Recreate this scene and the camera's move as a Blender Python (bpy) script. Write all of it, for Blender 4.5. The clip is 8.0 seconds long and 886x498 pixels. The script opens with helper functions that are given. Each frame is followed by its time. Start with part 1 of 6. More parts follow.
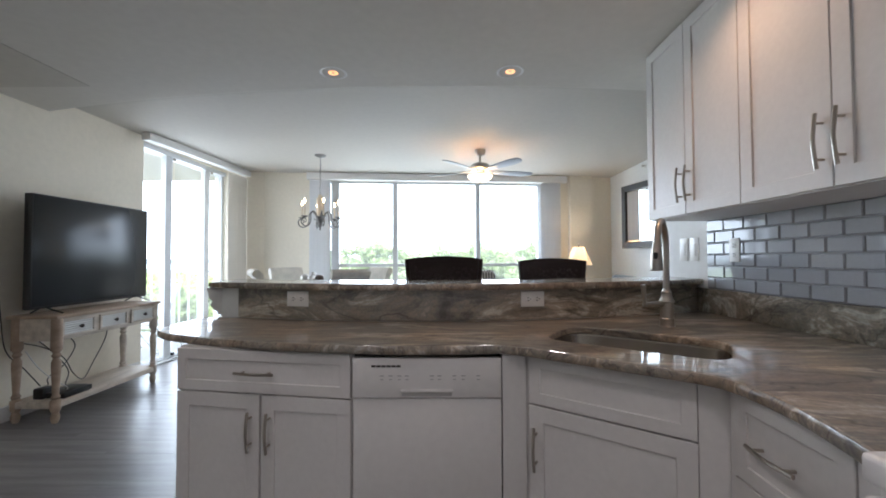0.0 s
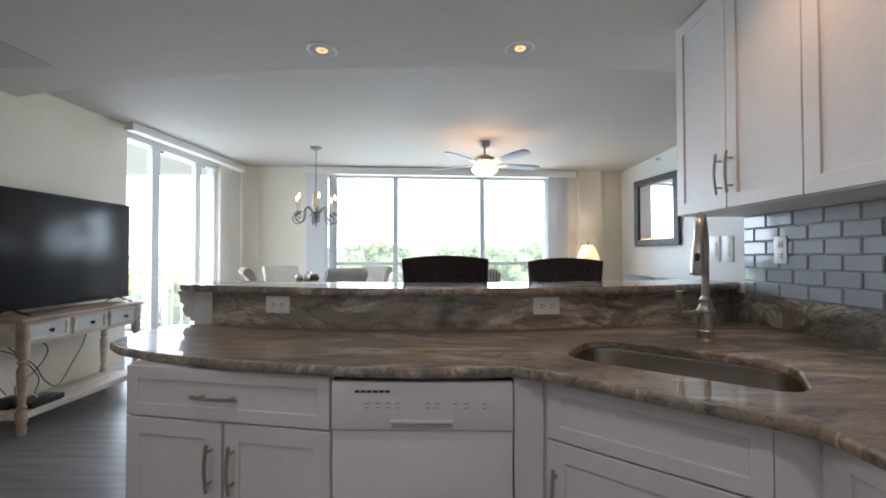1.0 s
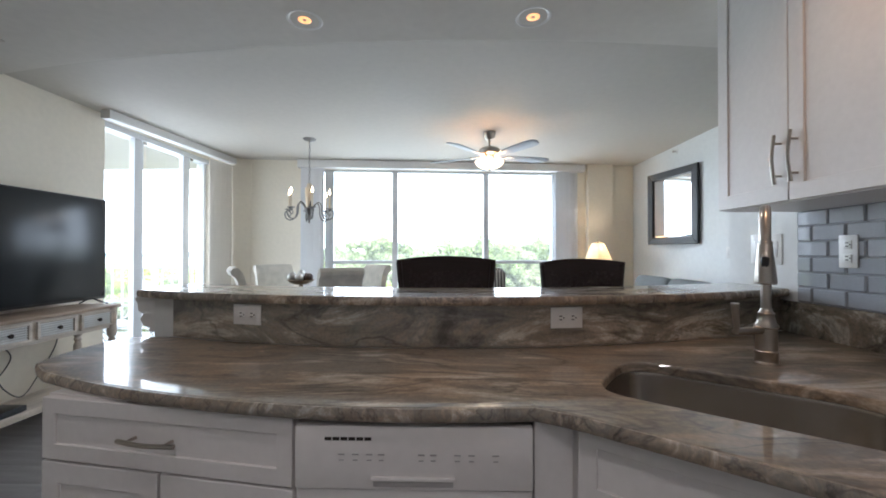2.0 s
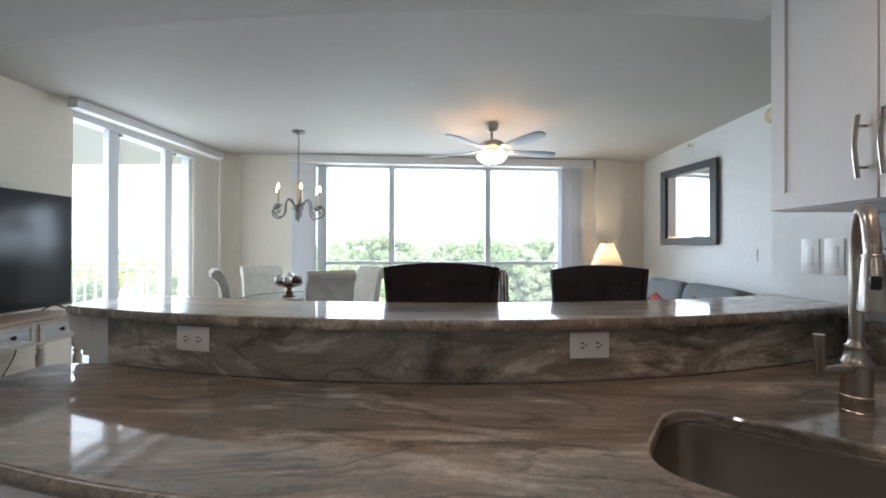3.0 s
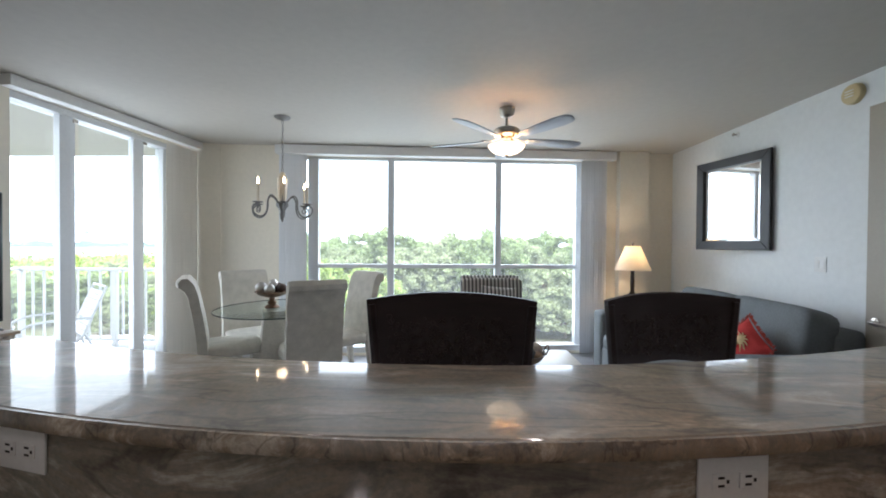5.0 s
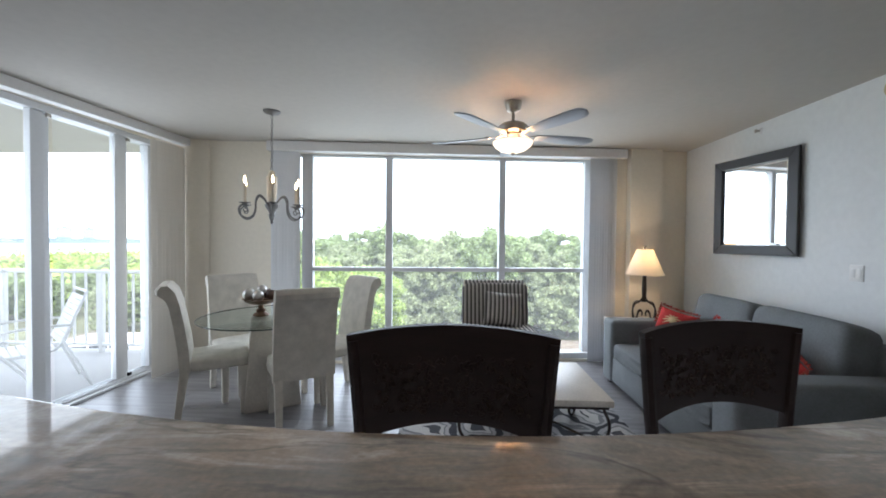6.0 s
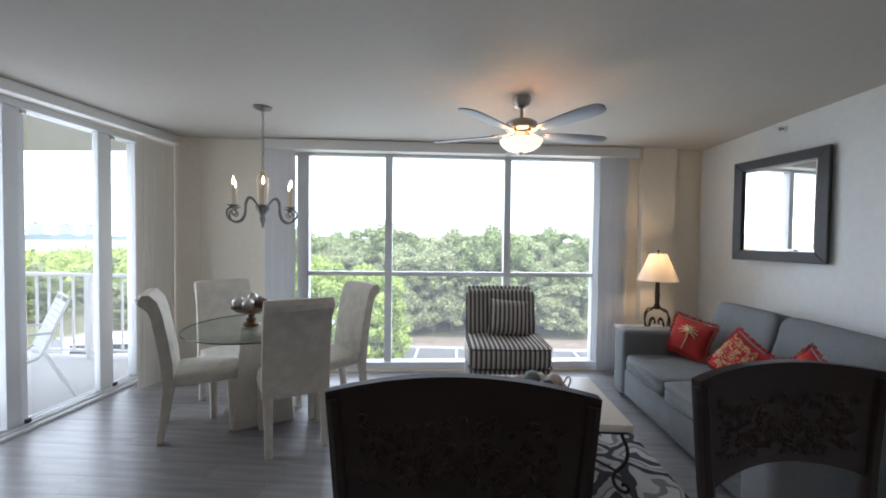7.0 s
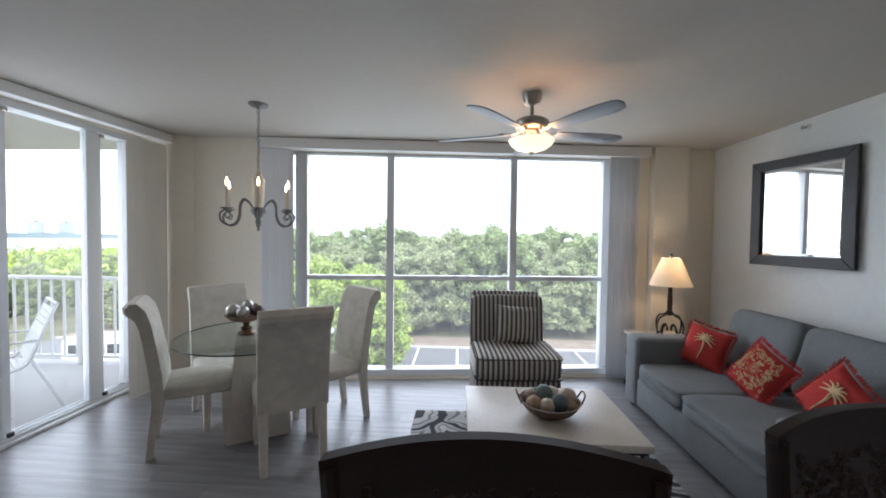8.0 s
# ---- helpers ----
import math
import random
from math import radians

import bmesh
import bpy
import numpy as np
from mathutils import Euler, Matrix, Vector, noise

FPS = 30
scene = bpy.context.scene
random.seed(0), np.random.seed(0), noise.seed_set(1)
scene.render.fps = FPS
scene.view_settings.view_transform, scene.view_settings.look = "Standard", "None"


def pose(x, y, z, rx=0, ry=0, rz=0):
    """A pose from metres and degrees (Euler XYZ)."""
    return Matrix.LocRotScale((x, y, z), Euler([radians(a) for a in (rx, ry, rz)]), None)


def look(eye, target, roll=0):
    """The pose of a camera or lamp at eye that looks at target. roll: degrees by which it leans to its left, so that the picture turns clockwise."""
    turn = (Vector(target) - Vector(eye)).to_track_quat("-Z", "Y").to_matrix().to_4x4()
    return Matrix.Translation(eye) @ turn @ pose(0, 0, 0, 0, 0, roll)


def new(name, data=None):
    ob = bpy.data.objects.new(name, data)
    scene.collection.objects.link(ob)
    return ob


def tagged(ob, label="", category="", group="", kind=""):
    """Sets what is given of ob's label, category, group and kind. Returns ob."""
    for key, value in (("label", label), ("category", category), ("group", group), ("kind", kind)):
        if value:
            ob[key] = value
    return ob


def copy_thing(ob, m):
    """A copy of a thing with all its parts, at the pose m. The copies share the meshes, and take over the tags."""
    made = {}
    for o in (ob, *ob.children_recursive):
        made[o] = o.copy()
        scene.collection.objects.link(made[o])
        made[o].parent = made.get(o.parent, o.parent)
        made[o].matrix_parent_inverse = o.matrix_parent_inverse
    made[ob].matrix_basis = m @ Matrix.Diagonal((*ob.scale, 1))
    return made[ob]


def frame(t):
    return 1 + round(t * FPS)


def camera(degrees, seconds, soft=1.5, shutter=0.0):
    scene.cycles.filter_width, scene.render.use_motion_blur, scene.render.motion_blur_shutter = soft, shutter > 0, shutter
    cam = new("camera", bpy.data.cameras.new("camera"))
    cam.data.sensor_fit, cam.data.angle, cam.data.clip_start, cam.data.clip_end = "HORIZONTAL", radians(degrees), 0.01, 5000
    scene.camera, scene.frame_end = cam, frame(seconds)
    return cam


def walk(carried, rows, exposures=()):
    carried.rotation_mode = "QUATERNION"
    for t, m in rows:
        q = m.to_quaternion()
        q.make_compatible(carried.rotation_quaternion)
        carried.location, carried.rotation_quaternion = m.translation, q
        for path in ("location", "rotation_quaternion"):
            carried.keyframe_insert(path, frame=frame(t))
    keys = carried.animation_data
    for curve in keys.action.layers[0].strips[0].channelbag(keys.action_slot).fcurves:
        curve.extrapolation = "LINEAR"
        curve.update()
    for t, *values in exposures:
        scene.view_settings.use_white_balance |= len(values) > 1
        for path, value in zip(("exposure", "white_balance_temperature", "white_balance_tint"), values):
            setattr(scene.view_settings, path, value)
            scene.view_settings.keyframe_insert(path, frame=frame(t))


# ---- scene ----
# ---- camera and walk ----
cam = camera(98.5, 8.0, soft=1.8)
ROWS = [
    (0.0, 0.0776, -1.5488, 1.2600, 0.419, 1.428, 0.216),
    (0.5, 0.0850, -1.4133, 1.2673, 0.671, 1.220, 0.137),
    (1.0, 0.0894, -1.2704, 1.2758, 0.911, 1.004, 0.063),
    (2.5, 0.1063, -0.8085, 1.3130, 1.410, 0.348, -0.105),
    (3.0, 0.1190, -0.6512, 1.3378, 1.490, 0.172, -0.167),
    (3.5, 0.1175, -0.4978, 1.3624, 1.603, -0.014, -0.233),
    (4.0, 0.1040, -0.3476, 1.3871, 1.734, -0.211, -0.295),
    (4.5, 0.0888, -0.2065, 1.4102, 1.852, -0.433, -0.352),
    (5.0, 0.0780, -0.0778, 1.4368, 1.964, -0.655, -0.409),
    (6.5, 0.0709, 0.2942, 1.5360, 2.275, -1.301, -0.622),
    (7.0, 0.0545, 0.3993, 1.5674, 2.363, -1.459, -0.675),
    (7.5, 0.0309, 0.4877, 1.5928, 2.392, -1.579, -0.707),
    (8.0, 0.0067, 0.5636, 1.6142, 2.386, -1.680, -0.727),
]
walk(cam, [(t, pose(x, y, z, 90 + pitch, roll, yaw)) for t, x, y, z, yaw, pitch, roll in ROWS],
     exposures=[(0.0, 0.96, 5800, 15), (1.2, 0.96, 5800, 15), (2.5, 0.88, 5800, 15), (3.5, 0.71, 5800, 15), (5.0, 0.47, 5850, 15), (6.5, 0.23, 5920, 18), (8.0, 0.02, 5980, 19)])

# ---- the plan, in metres ----
LEFT, RIGHT, CEIL, SOFFIT = -3.37, 2.99, 2.676, 2.553
KWALL, KEND = 1.74, 1.33            # kitchen side wall and where it ends
BACK = -3.2                         # wall behind the kitchen
FAR = pose(0, 4.894, 0, 0, 0, 5.58)  # the window wall's own axes: u along it, v outwards
COUNTER, BAR = 0.914, 1.122


def far_y(x):
    return 4.894 + 0.0977 * x


# ---- world, sun, window light ----
world = bpy.data.worlds.new("sky")
scene.world = world
world.use_nodes = True
wn = world.node_tree
sky = wn.nodes.new("ShaderNodeTexSky")
sky.sky_type = 'NISHITA'
sky.sun_disc = False
sky.sun_elevation, sky.sun_rotation = radians(42), radians(165)
sky.dust_density, sky.air_density, sky.ozone_density = 4.0, 1.0, 1.0
wn.nodes["Background"].inputs[1].default_value = 0.15
wash = wn.nodes.new("ShaderNodeMixRGB")
wash.inputs[0].default_value = 0.75
wash.inputs[2].default_value = (28.0, 30.0, 31.5, 1)
wn.links.new(sky.outputs[0], wash.inputs[1])
wn.links.new(wash.outputs[0], wn.nodes["Background"].inputs[0])


def lamp(name, kind, m, energy, colour, **kw):
    d = bpy.data.lights.new(name, kind)
    d.energy, d.color = energy, colour
    for k, val in kw.items():
        if k == "size": d.size = val
        if k == "size_y": d.size_y = val
        if k == "shape": d.shape = val
        if k == "angle": d.angle = val
        if k == "radius": d.shadow_soft_size = val
        if k == "spread": d.spread = val
        if k == "spot": d.spot_size = val
        if k == "blend": d.spot_blend = val
    ob = new(name, d)
    ob.matrix_world = m
    return ob


lamp("sun", 'SUN', look((8, -10, 28), (0, 20, 0)), 5.0, (1, 0.97, 0.92), angle=radians(8))
W_FAR, W_SIDE = 37.0, 24.0
lamp("far_window_light", 'AREA', FAR @ pose(0.0, 0.16, 1.35, -90, 0, 0), W_FAR, (0.88, 0.955, 1.0), shape='RECTANGLE', size=3.4, size_y=2.3)
lamp("side_window_light", 'AREA', look((LEFT - 0.22, 3.55, 1.35), (0, 3.55, 1.35)), W_SIDE, (0.90, 0.965, 1.0), shape='RECTANGLE', size=1.55, size_y=2.3)


# ---- materials ----
def mat(name, colour, rough=0.6, metal=0.0, spread=0.06, scale=8.0, bump=0.0, bump_scale=120.0, stretch=(1, 1, 1), spec=0.5, per_object=0.0, fine=0.03):
    """A surface whose colour wanders at two scales, with fine relief."""
    m = bpy.data.materials.new(name)
    m.use_nodes = True
    nt = m.node_tree
    b = nt.nodes["Principled BSDF"]
    b.inputs["Roughness"].default_value = rough
    b.inputs["Metallic"].default_value = metal
    b.inputs["Specular IOR Level"].default_value = spec
    tc = nt.nodes.new("ShaderNodeTexCoord")
    mp = nt.nodes.new("ShaderNodeMapping")
    mp.inputs["Scale"].default_value = stretch
    nt.links.new(tc.outputs["Object"], mp.inputs[0])
    n1 = nt.nodes.new("ShaderNodeTexNoise")
    n1.inputs["Scale"].default_value = scale
    n1.inputs["Detail"].default_value = 5
    n2 = nt.nodes.new("ShaderNodeTexNoise")
    n2.inputs["Scale"].default_value = scale * 14
    n2.inputs["Detail"].default_value = 3
    for n in (n1, n2):
        nt.links.new(mp.outputs[0], n.inputs["Vector"])
    def shift(src, amount, prev):
        r = nt.nodes.new("ShaderNodeMapRange")
        r.inputs["From Min"].default_value, r.inputs["From Max"].default_value = 0.25, 0.75
        r.inputs["To Min"].default_value, r.inputs["To Max"].default_value = 1 - amount, 1 + amount
        nt.links.new(src, r.inputs["Value"])
        if prev is None:
            return r.outputs[0]
        mul = nt.nodes.new("ShaderNodeMath")
        mul.operation = 'MULTIPLY'
        nt.links.new(prev, mul.inputs[0])
        nt.links.new(r.outputs[0], mul.inputs[1])
        return mul.outputs[0]
    out = shift(n1.outputs[0], spread, None)
    out = shift(n2.outputs[0], fine, out)
    if per_object:
        oi = nt.nodes.new("ShaderNodeObjectInfo")
        r = nt.nodes.new("ShaderNodeMapRange")
        r.inputs["To Min"].default_value, r.inputs["To Max"].default_value = 1 - per_object, 1 + per_object
        nt.links.new(oi.outputs["Random"], r.inputs["Value"])
        mul = nt.nodes.new("ShaderNodeMath")
        mul.operation = 'MULTIPLY'
        nt.links.new(out, mul.inputs[0])
        nt.links.new(r.outputs[0], mul.inputs[1])
        out = mul.outputs[0]
    tint = nt.nodes.new("ShaderNodeVectorMath")
    tint.operation = 'SCALE'
    tint.inputs[0].default_value = colour
    nt.links.new(out, tint.inputs["Scale"])
    nt.links.new(tint.outputs[0], b.inputs["Base Color"])
    if bump:
        n3 = nt.nodes.new("ShaderNodeTexNoise")
        n3.inputs["Scale"].default_value = bump_scale
        n3.inputs["Detail"].default_value = 4
        nt.links.new(mp.outputs[0], n3.inputs["Vector"])
        bp = nt.nodes.new("ShaderNodeBump")
        bp.inputs["Strength"].default_value = bump
        bp.inputs["Distance"].default_value = 0.004
        nt.links.new(n3.outputs[0], bp.inputs["Height"])
        nt.links.new(bp.outputs[0], b.inputs["Normal"])
    return m


def ramp_stone(name, rough=0.06, stretch=(1.0, 4.3, 5.6), warm=(1.13, 1.01, 0.83), cool=(0.93, 0.99, 0.98), gain=1.22, narrow=1.0):
    """Brown and grey quartzite with long drawn-out veins, polished."""
    m = bpy.data.materials.new(name)
    m.use_nodes = True
    nt = m.node_tree
    b = nt.nodes["Principled BSDF"]
    b.inputs["Roughness"].default_value = rough
    b.inputs["Specular IOR Level"].default_value = 0.8
    # waxed film over the polish
    b.inputs["Coat Weight"].default_value = 0.5
    b.inputs["Coat Roughness"].default_value = 0.42
    tc = nt.nodes.new("ShaderNodeTexCoord")
    warp = nt.nodes.new("ShaderNodeTexNoise")
    warp.inputs["Scale"].default_value = 1.7
    warp.inputs["Detail"].default_value = 3
    nt.links.new(tc.outputs["Object"], warp.inputs["Vector"])
    mix = nt.nodes.new("ShaderNodeVectorMath")
    mix.operation = 'MULTIPLY_ADD'
    mix.inputs[1].default_value = (0.10, 0.085, 0.09)
    nt.links.new(warp.outputs["Color"], mix.inputs[0])
    nt.links.new(tc.outputs["Object"], mix.inputs[2])
    mp = nt.nodes.new("ShaderNodeMapping")
    mp.inputs["Rotation"].default_value = (0.35, 0.05, 0.05)
    mp.inputs["Scale"].default_value = stretch
    nt.links.new(mix.outputs[0], mp.inputs[0])
    n1 = nt.nodes.new("ShaderNodeTexNoise")
    n1.inputs["Scale"].default_value = 1.5
    n1.inputs["Detail"].default_value = 9
    n1.inputs["Roughness"].default_value = 0.68
    n1.inputs["Distortion"].default_value = 1.1
    nt.links.new(mp.outputs[0], n1.inputs["Vector"])
    cr = nt.nodes.new("ShaderNodeValToRGB")
    stops = [(0.28, (0.06, 0.052, 0.046)), (0.38, (0.13, 0.112, 0.095)), (0.45, (0.205, 0.165, 0.13)), (0.50, (0.17, 0.15, 0.13)), (0.56, (0.255, 0.21, 0.168)), (0.64, (0.42, 0.38, 0.335)), (0.74, (0.23, 0.205, 0.18))]
    for i, (p, c) in enumerate(stops):
        e = cr.color_ramp.elements[i] if i < 2 else cr.color_ramp.elements.new(0.5 + (p - 0.5) * narrow)
        e.position, e.color = 0.5 + (p - 0.5) * narrow, (*c, 1)
    nt.links.new(n1.outputs[0], cr.inputs[0])
    # slow drift between warm brown and cool grey
    big = nt.nodes.new("ShaderNodeTexNoise")
    big.inputs["Scale"].default_value = 2.3
    big.inputs["Detail"].default_value = 3
    nt.links.new(mix.outputs[0], big.inputs["Vector"])
    drift = nt.nodes.new("ShaderNodeValToRGB")
    drift.color_ramp.elements[0].position, drift.color_ramp.elements[0].color = 0.38, (*[gain * q for q in warm], 1)
    drift.color_ramp.elements[1].position, drift.color_ramp.elements[1].color = 0.60, (*[gain * q for q in cool], 1)
    nt.links.new(big.outputs[0], drift.inputs[0])
    tone = nt.nodes.new("ShaderNodeVectorMath")
    tone.operation = 'MULTIPLY'
    nt.links.new(cr.outputs[0], tone.inputs[0])
    nt.links.new(drift.outputs[0], tone.inputs[1])
    # thin streaks along the bedding, and crystal grain
    mp2 = nt.nodes.new("ShaderNodeMapping")
    mp2.inputs["Rotation"].default_value = (0.35, 0.04, 0.08)
    mp2.inputs["Scale"].default_value = (3.0, 17, 20)
    nt.links.new(mix.outputs[0], mp2.inputs[0])
    last = None
    for vec, size, lo in ((mp2.outputs[0], 1.6, 0.82), (tc.outputs["Object"], 85.0, 0.84)):
        n2 = nt.nodes.new("ShaderNodeTexNoise")
        n2.inputs["Scale"].default_value = size
        n2.inputs["Detail"].default_value = 5
        nt.links.new(vec, n2.inputs["Vector"])
        r = nt.nodes.new("ShaderNodeMapRange")
        r.inputs["From Min"].default_value, r.inputs["From Max"].default_value = 0.3, 0.7
        r.inputs["To Min"].default_value, r.inputs["To Max"].default_value = lo, 2 - lo
        nt.links.new(n2.outputs[0], r.inputs["Value"])
        sc = nt.nodes.new("ShaderNodeVectorMath")
        sc.operation = 'SCALE'
        nt.links.new(last or tone.outputs[0], sc.inputs[0])
        nt.links.new(r.outputs[0], sc.inputs["Scale"])
        last = sc.outputs[0]
    # thin dark healed cracks that follow the bedding
    crack = nt.nodes.new("ShaderNodeTexNoise")
    crack.inputs["Scale"].default_value = 1.1
    crack.inputs["Detail"].default_value = 7
    crack.inputs["Distortion"].default_value = 0.7
    nt.links.new(mp.outputs[0], crack.inputs["Vector"])
    off = nt.nodes.new("ShaderNodeMath")
    off.operation = 'SUBTRACT'
    off.inputs[1].default_value = 0.47
    nt.links.new(crack.outputs[0], off.inputs[0])
    mag = nt.nodes.new("ShaderNodeMath")
    mag.operation = 'ABSOLUTE'
    nt.links.new(off.outputs[0], mag.inputs[0])
    line = nt.nodes.new("ShaderNodeMapRange")
    line.inputs["From Max"].default_value = 0.018
    line.inputs["To Min"].default_value, line.inputs["To Max"].default_value = 0.50, 1.0
    nt.links.new(mag.outputs[0], line.inputs["Value"])
    sc = nt.nodes.new("ShaderNodeVectorMath")
    sc.operation = 'SCALE'
    nt.links.new(last, sc.inputs[0])
    nt.links.new(line.outputs[0], sc.inputs["Scale"])
    nt.links.new(sc.outputs[0], b.inputs["Base Color"])
    return m


def glow(name, colour, strength):
    m = bpy.data.materials.new(name)
    m.use_nodes = True
    b = m.node_tree.nodes["Principled BSDF"]
    b.inputs["Base Color"].default_value = (*colour, 1)
    b.inputs["Emission Color"].default_value = (*colour, 1)
    b.inputs["Emission Strength"].default_value = strength
    return m


def pane_glass(name, tint=(0.95, 0.97, 0.965), gloss=0.06, sheen=0.7):
    m = bpy.data.materials.new(name)
    m.use_nodes = True
    nt = m.node_tree
    nt.nodes.remove(nt.nodes["Principled BSDF"])
    t = nt.nodes.new("ShaderNodeBsdfTransparent")
    t.inputs[0].default_value = (*tint, 1)
    g = nt.nodes.new("ShaderNodeBsdfGlossy")
    g.inputs["Roughness"].default_value = 0.02
    lw = nt.nodes.new("ShaderNodeLayerWeight")
    pw = nt.nodes.new("ShaderNodeMath")
    pw.operation = 'POWER'
    pw.inputs[1].default_value = 4.0
    nt.links.new(lw.outputs["Facing"], pw.inputs[0])
    ma = nt.nodes.new("ShaderNodeMath")
    ma.operation = 'MULTIPLY_ADD'
    ma.inputs[1].default_value, ma.inputs[2].default_value = sheen, gloss * 0.5
    nt.links.new(pw.outputs[0], ma.inputs[0])
    # a faint white veil mixed in as glare haze over what lies behind
    veil_bsdf = nt.nodes.new("ShaderNodeBsdfTranslucent")
    veil = nt.nodes.new("ShaderNodeMixShader")
    veil.inputs[0].default_value = 0.032
    nt.links.new(t.outputs[0], veil.inputs[1])
    nt.links.new(veil_bsdf.outputs[0], veil.inputs[2])
    mx = nt.nodes.new("ShaderNodeMixShader")
    nt.links.new(ma.outputs[0], mx.inputs[0])
    nt.links.new(veil.outputs[0], mx.inputs[1])
    nt.links.new(g.outputs[0], mx.inputs[2])
    nt.links.new(mx.outputs[0], nt.nodes["Material Output"].inputs[0])
    return m


M = {
    "wall": mat("cream_wall_paint", (0.83, 0.765, 0.645), 0.7, scale=1.5, spread=0.02, bump=0.12, bump_scale=220),
    "wall_white": mat("white_wall_paint", (0.81, 0.82, 0.805), 0.7, scale=1.5, spread=0.02, bump=0.12, bump_scale=220),
    # soffit lifted and ceiling dimmed in base colour to carry their light levels
    "soffit": mat("lifted_soffit_paint", (0.66, 0.63, 0.575), 0.85, scale=1.2, spread=0.02, bump=0.25, bump_scale=160, spec=0.2),
    "ceiling": mat("dimmed_ceiling_paint", (0.555, 0.525, 0.47), 0.75, scale=1.2, spread=0.02, bump=0.25, bump_scale=160),
    "cab": mat("white_cabinet_lacquer", (0.74, 0.72, 0.70), 0.38, scale=3, spread=0.02, bump=0.03, bump_scale=60),
    "appliance": mat("white_appliance_enamel", (0.76, 0.74, 0.72), 0.3, scale=2, spread=0.015),
    "trim": mat("white_trim_paint", (0.78, 0.77, 0.75), 0.45, scale=3, spread=0.02),
    "frame": mat("white_aluminium_frame", (0.66, 0.67, 0.68), 0.4, scale=3, spread=0.02),
    "stone": ramp_stone("polished_brown_quartzite", 0.055),
    "stone_edge": ramp_stone("chiselled_quartzite_edge", 0.25, (7.0, 9.0, 5.0)),
    "stone_grey": ramp_stone("grey_green_quartzite", 0.09, (1.0, 2.6, 4.0), (0.98, 0.98, 0.92), (0.88, 0.98, 0.97), 1.38, 0.66),
    "steel": mat("brushed_steel", (0.44, 0.39, 0.34), 0.25, 1.0, scale=4, spread=0.05, stretch=(1, 1, 30)),
    "nickel": mat("brushed_nickel", (0.46, 0.42, 0.37), 0.30, 1.0, scale=10, spread=0.05),
    "plastic_white": mat("white_plastic", (0.80, 0.79, 0.76), 0.35, spread=0.01),
    "plastic_black": mat("black_plastic", (0.012, 0.012, 0.013), 0.35, spread=0.1),
    "dark": mat("dark_slot", (0.02, 0.018, 0.016), 0.6, spread=0.1),
    "grout": mat("grey_grout", (0.42, 0.42, 0.42), 0.85, scale=20, spread=0.06),
    "tile": mat("grey_glass_tile", (0.44, 0.465, 0.50), 0.06, scale=6, spread=0.04, per_object=0.05, spec=0.8),
    "plank": mat("grey_vinyl_plank", (0.205, 0.198, 0.200), 0.31, spec=0.75, scale=2.0, spread=0.38, fine=0.12, stretch=(0.7, 9, 1), per_object=0.16, bump=0.05, bump_scale=40),
    "concrete": mat("balcony_concrete", (0.34, 0.335, 0.325), 0.8, scale=3, spread=0.06, bump=0.2, bump_scale=60),
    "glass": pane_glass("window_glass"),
    "blind_white": mat("white_blind_vinyl", (0.74, 0.75, 0.77), 0.5, scale=3, spread=0.03),
    "blind": mat("vertical_blind_vinyl", (0.78, 0.74, 0.67), 0.55, scale=3, spread=0.03),
}


# ---- builders ----
def put(bm, name, material, parent=None, label="", m=None, smooth=False):
    me = bpy.data.meshes.new(name)
    bmesh.ops.recalc_face_normals(bm, faces=bm.faces)
    bm.to_mesh(me)
    bm.free()
    if material is not None:
        me.materials.append(material)
    if smooth:
        for p in me.polygons:
            p.use_smooth = True
        me.set_sharp_from_angle(angle=radians(38))
    ob = new(name, me)
    if m is not None:
        ob.matrix_world = m
    if parent is not None:
        ob.parent = parent
    if label:
        ob["label"] = label
    return ob


def part(name, bm, material, parent, label="", m=None, smooth=True):
    return put(bm, name, material, parent, label, m, smooth)


def thing(name, m, label, category, group=""):
    e = new(name)
    e.empty_display_size = 0.1
    e.matrix_world = m
    return tagged(e, label, category, group)


def struct(name, bm, material, label, smooth=False, m=None):
    return tagged(put(bm, name, material, m=m, smooth=smooth), label, name.split("_")[0], kind="structure")


def box(bm, x0, x1, y0, y1, z0, z1, bevel=0.0, m=None, seg=2):
    r = bmesh.ops.create_cube(bm, size=1)
    vs = r["verts"]
    for v in vs:
        v.co = Vector(((x0 + x1) / 2 + v.co.x * (x1 - x0), (y0 + y1) / 2 + v.co.y * (y1 - y0), (z0 + z1) / 2 + v.co.z * (z1 - z0)))
    if bevel:
        es = list({e for v in vs for e in v.link_edges})
        r = bmesh.ops.bevel(bm, geom=es, offset=bevel, segments=seg, affect='EDGES', profile=0.5)
        vs = list({v for f in r["faces"] for v in f.verts} | {v for v in vs if v.is_valid})
    if m is not None:
        bmesh.ops.transform(bm, matrix=m, verts=vs)
    return vs


def boxes(*rows, bevel=0.0, seg=2):
    bm = bmesh.new()
    for r in rows:
        box(bm, *r, bevel=bevel, seg=seg)
    return bm


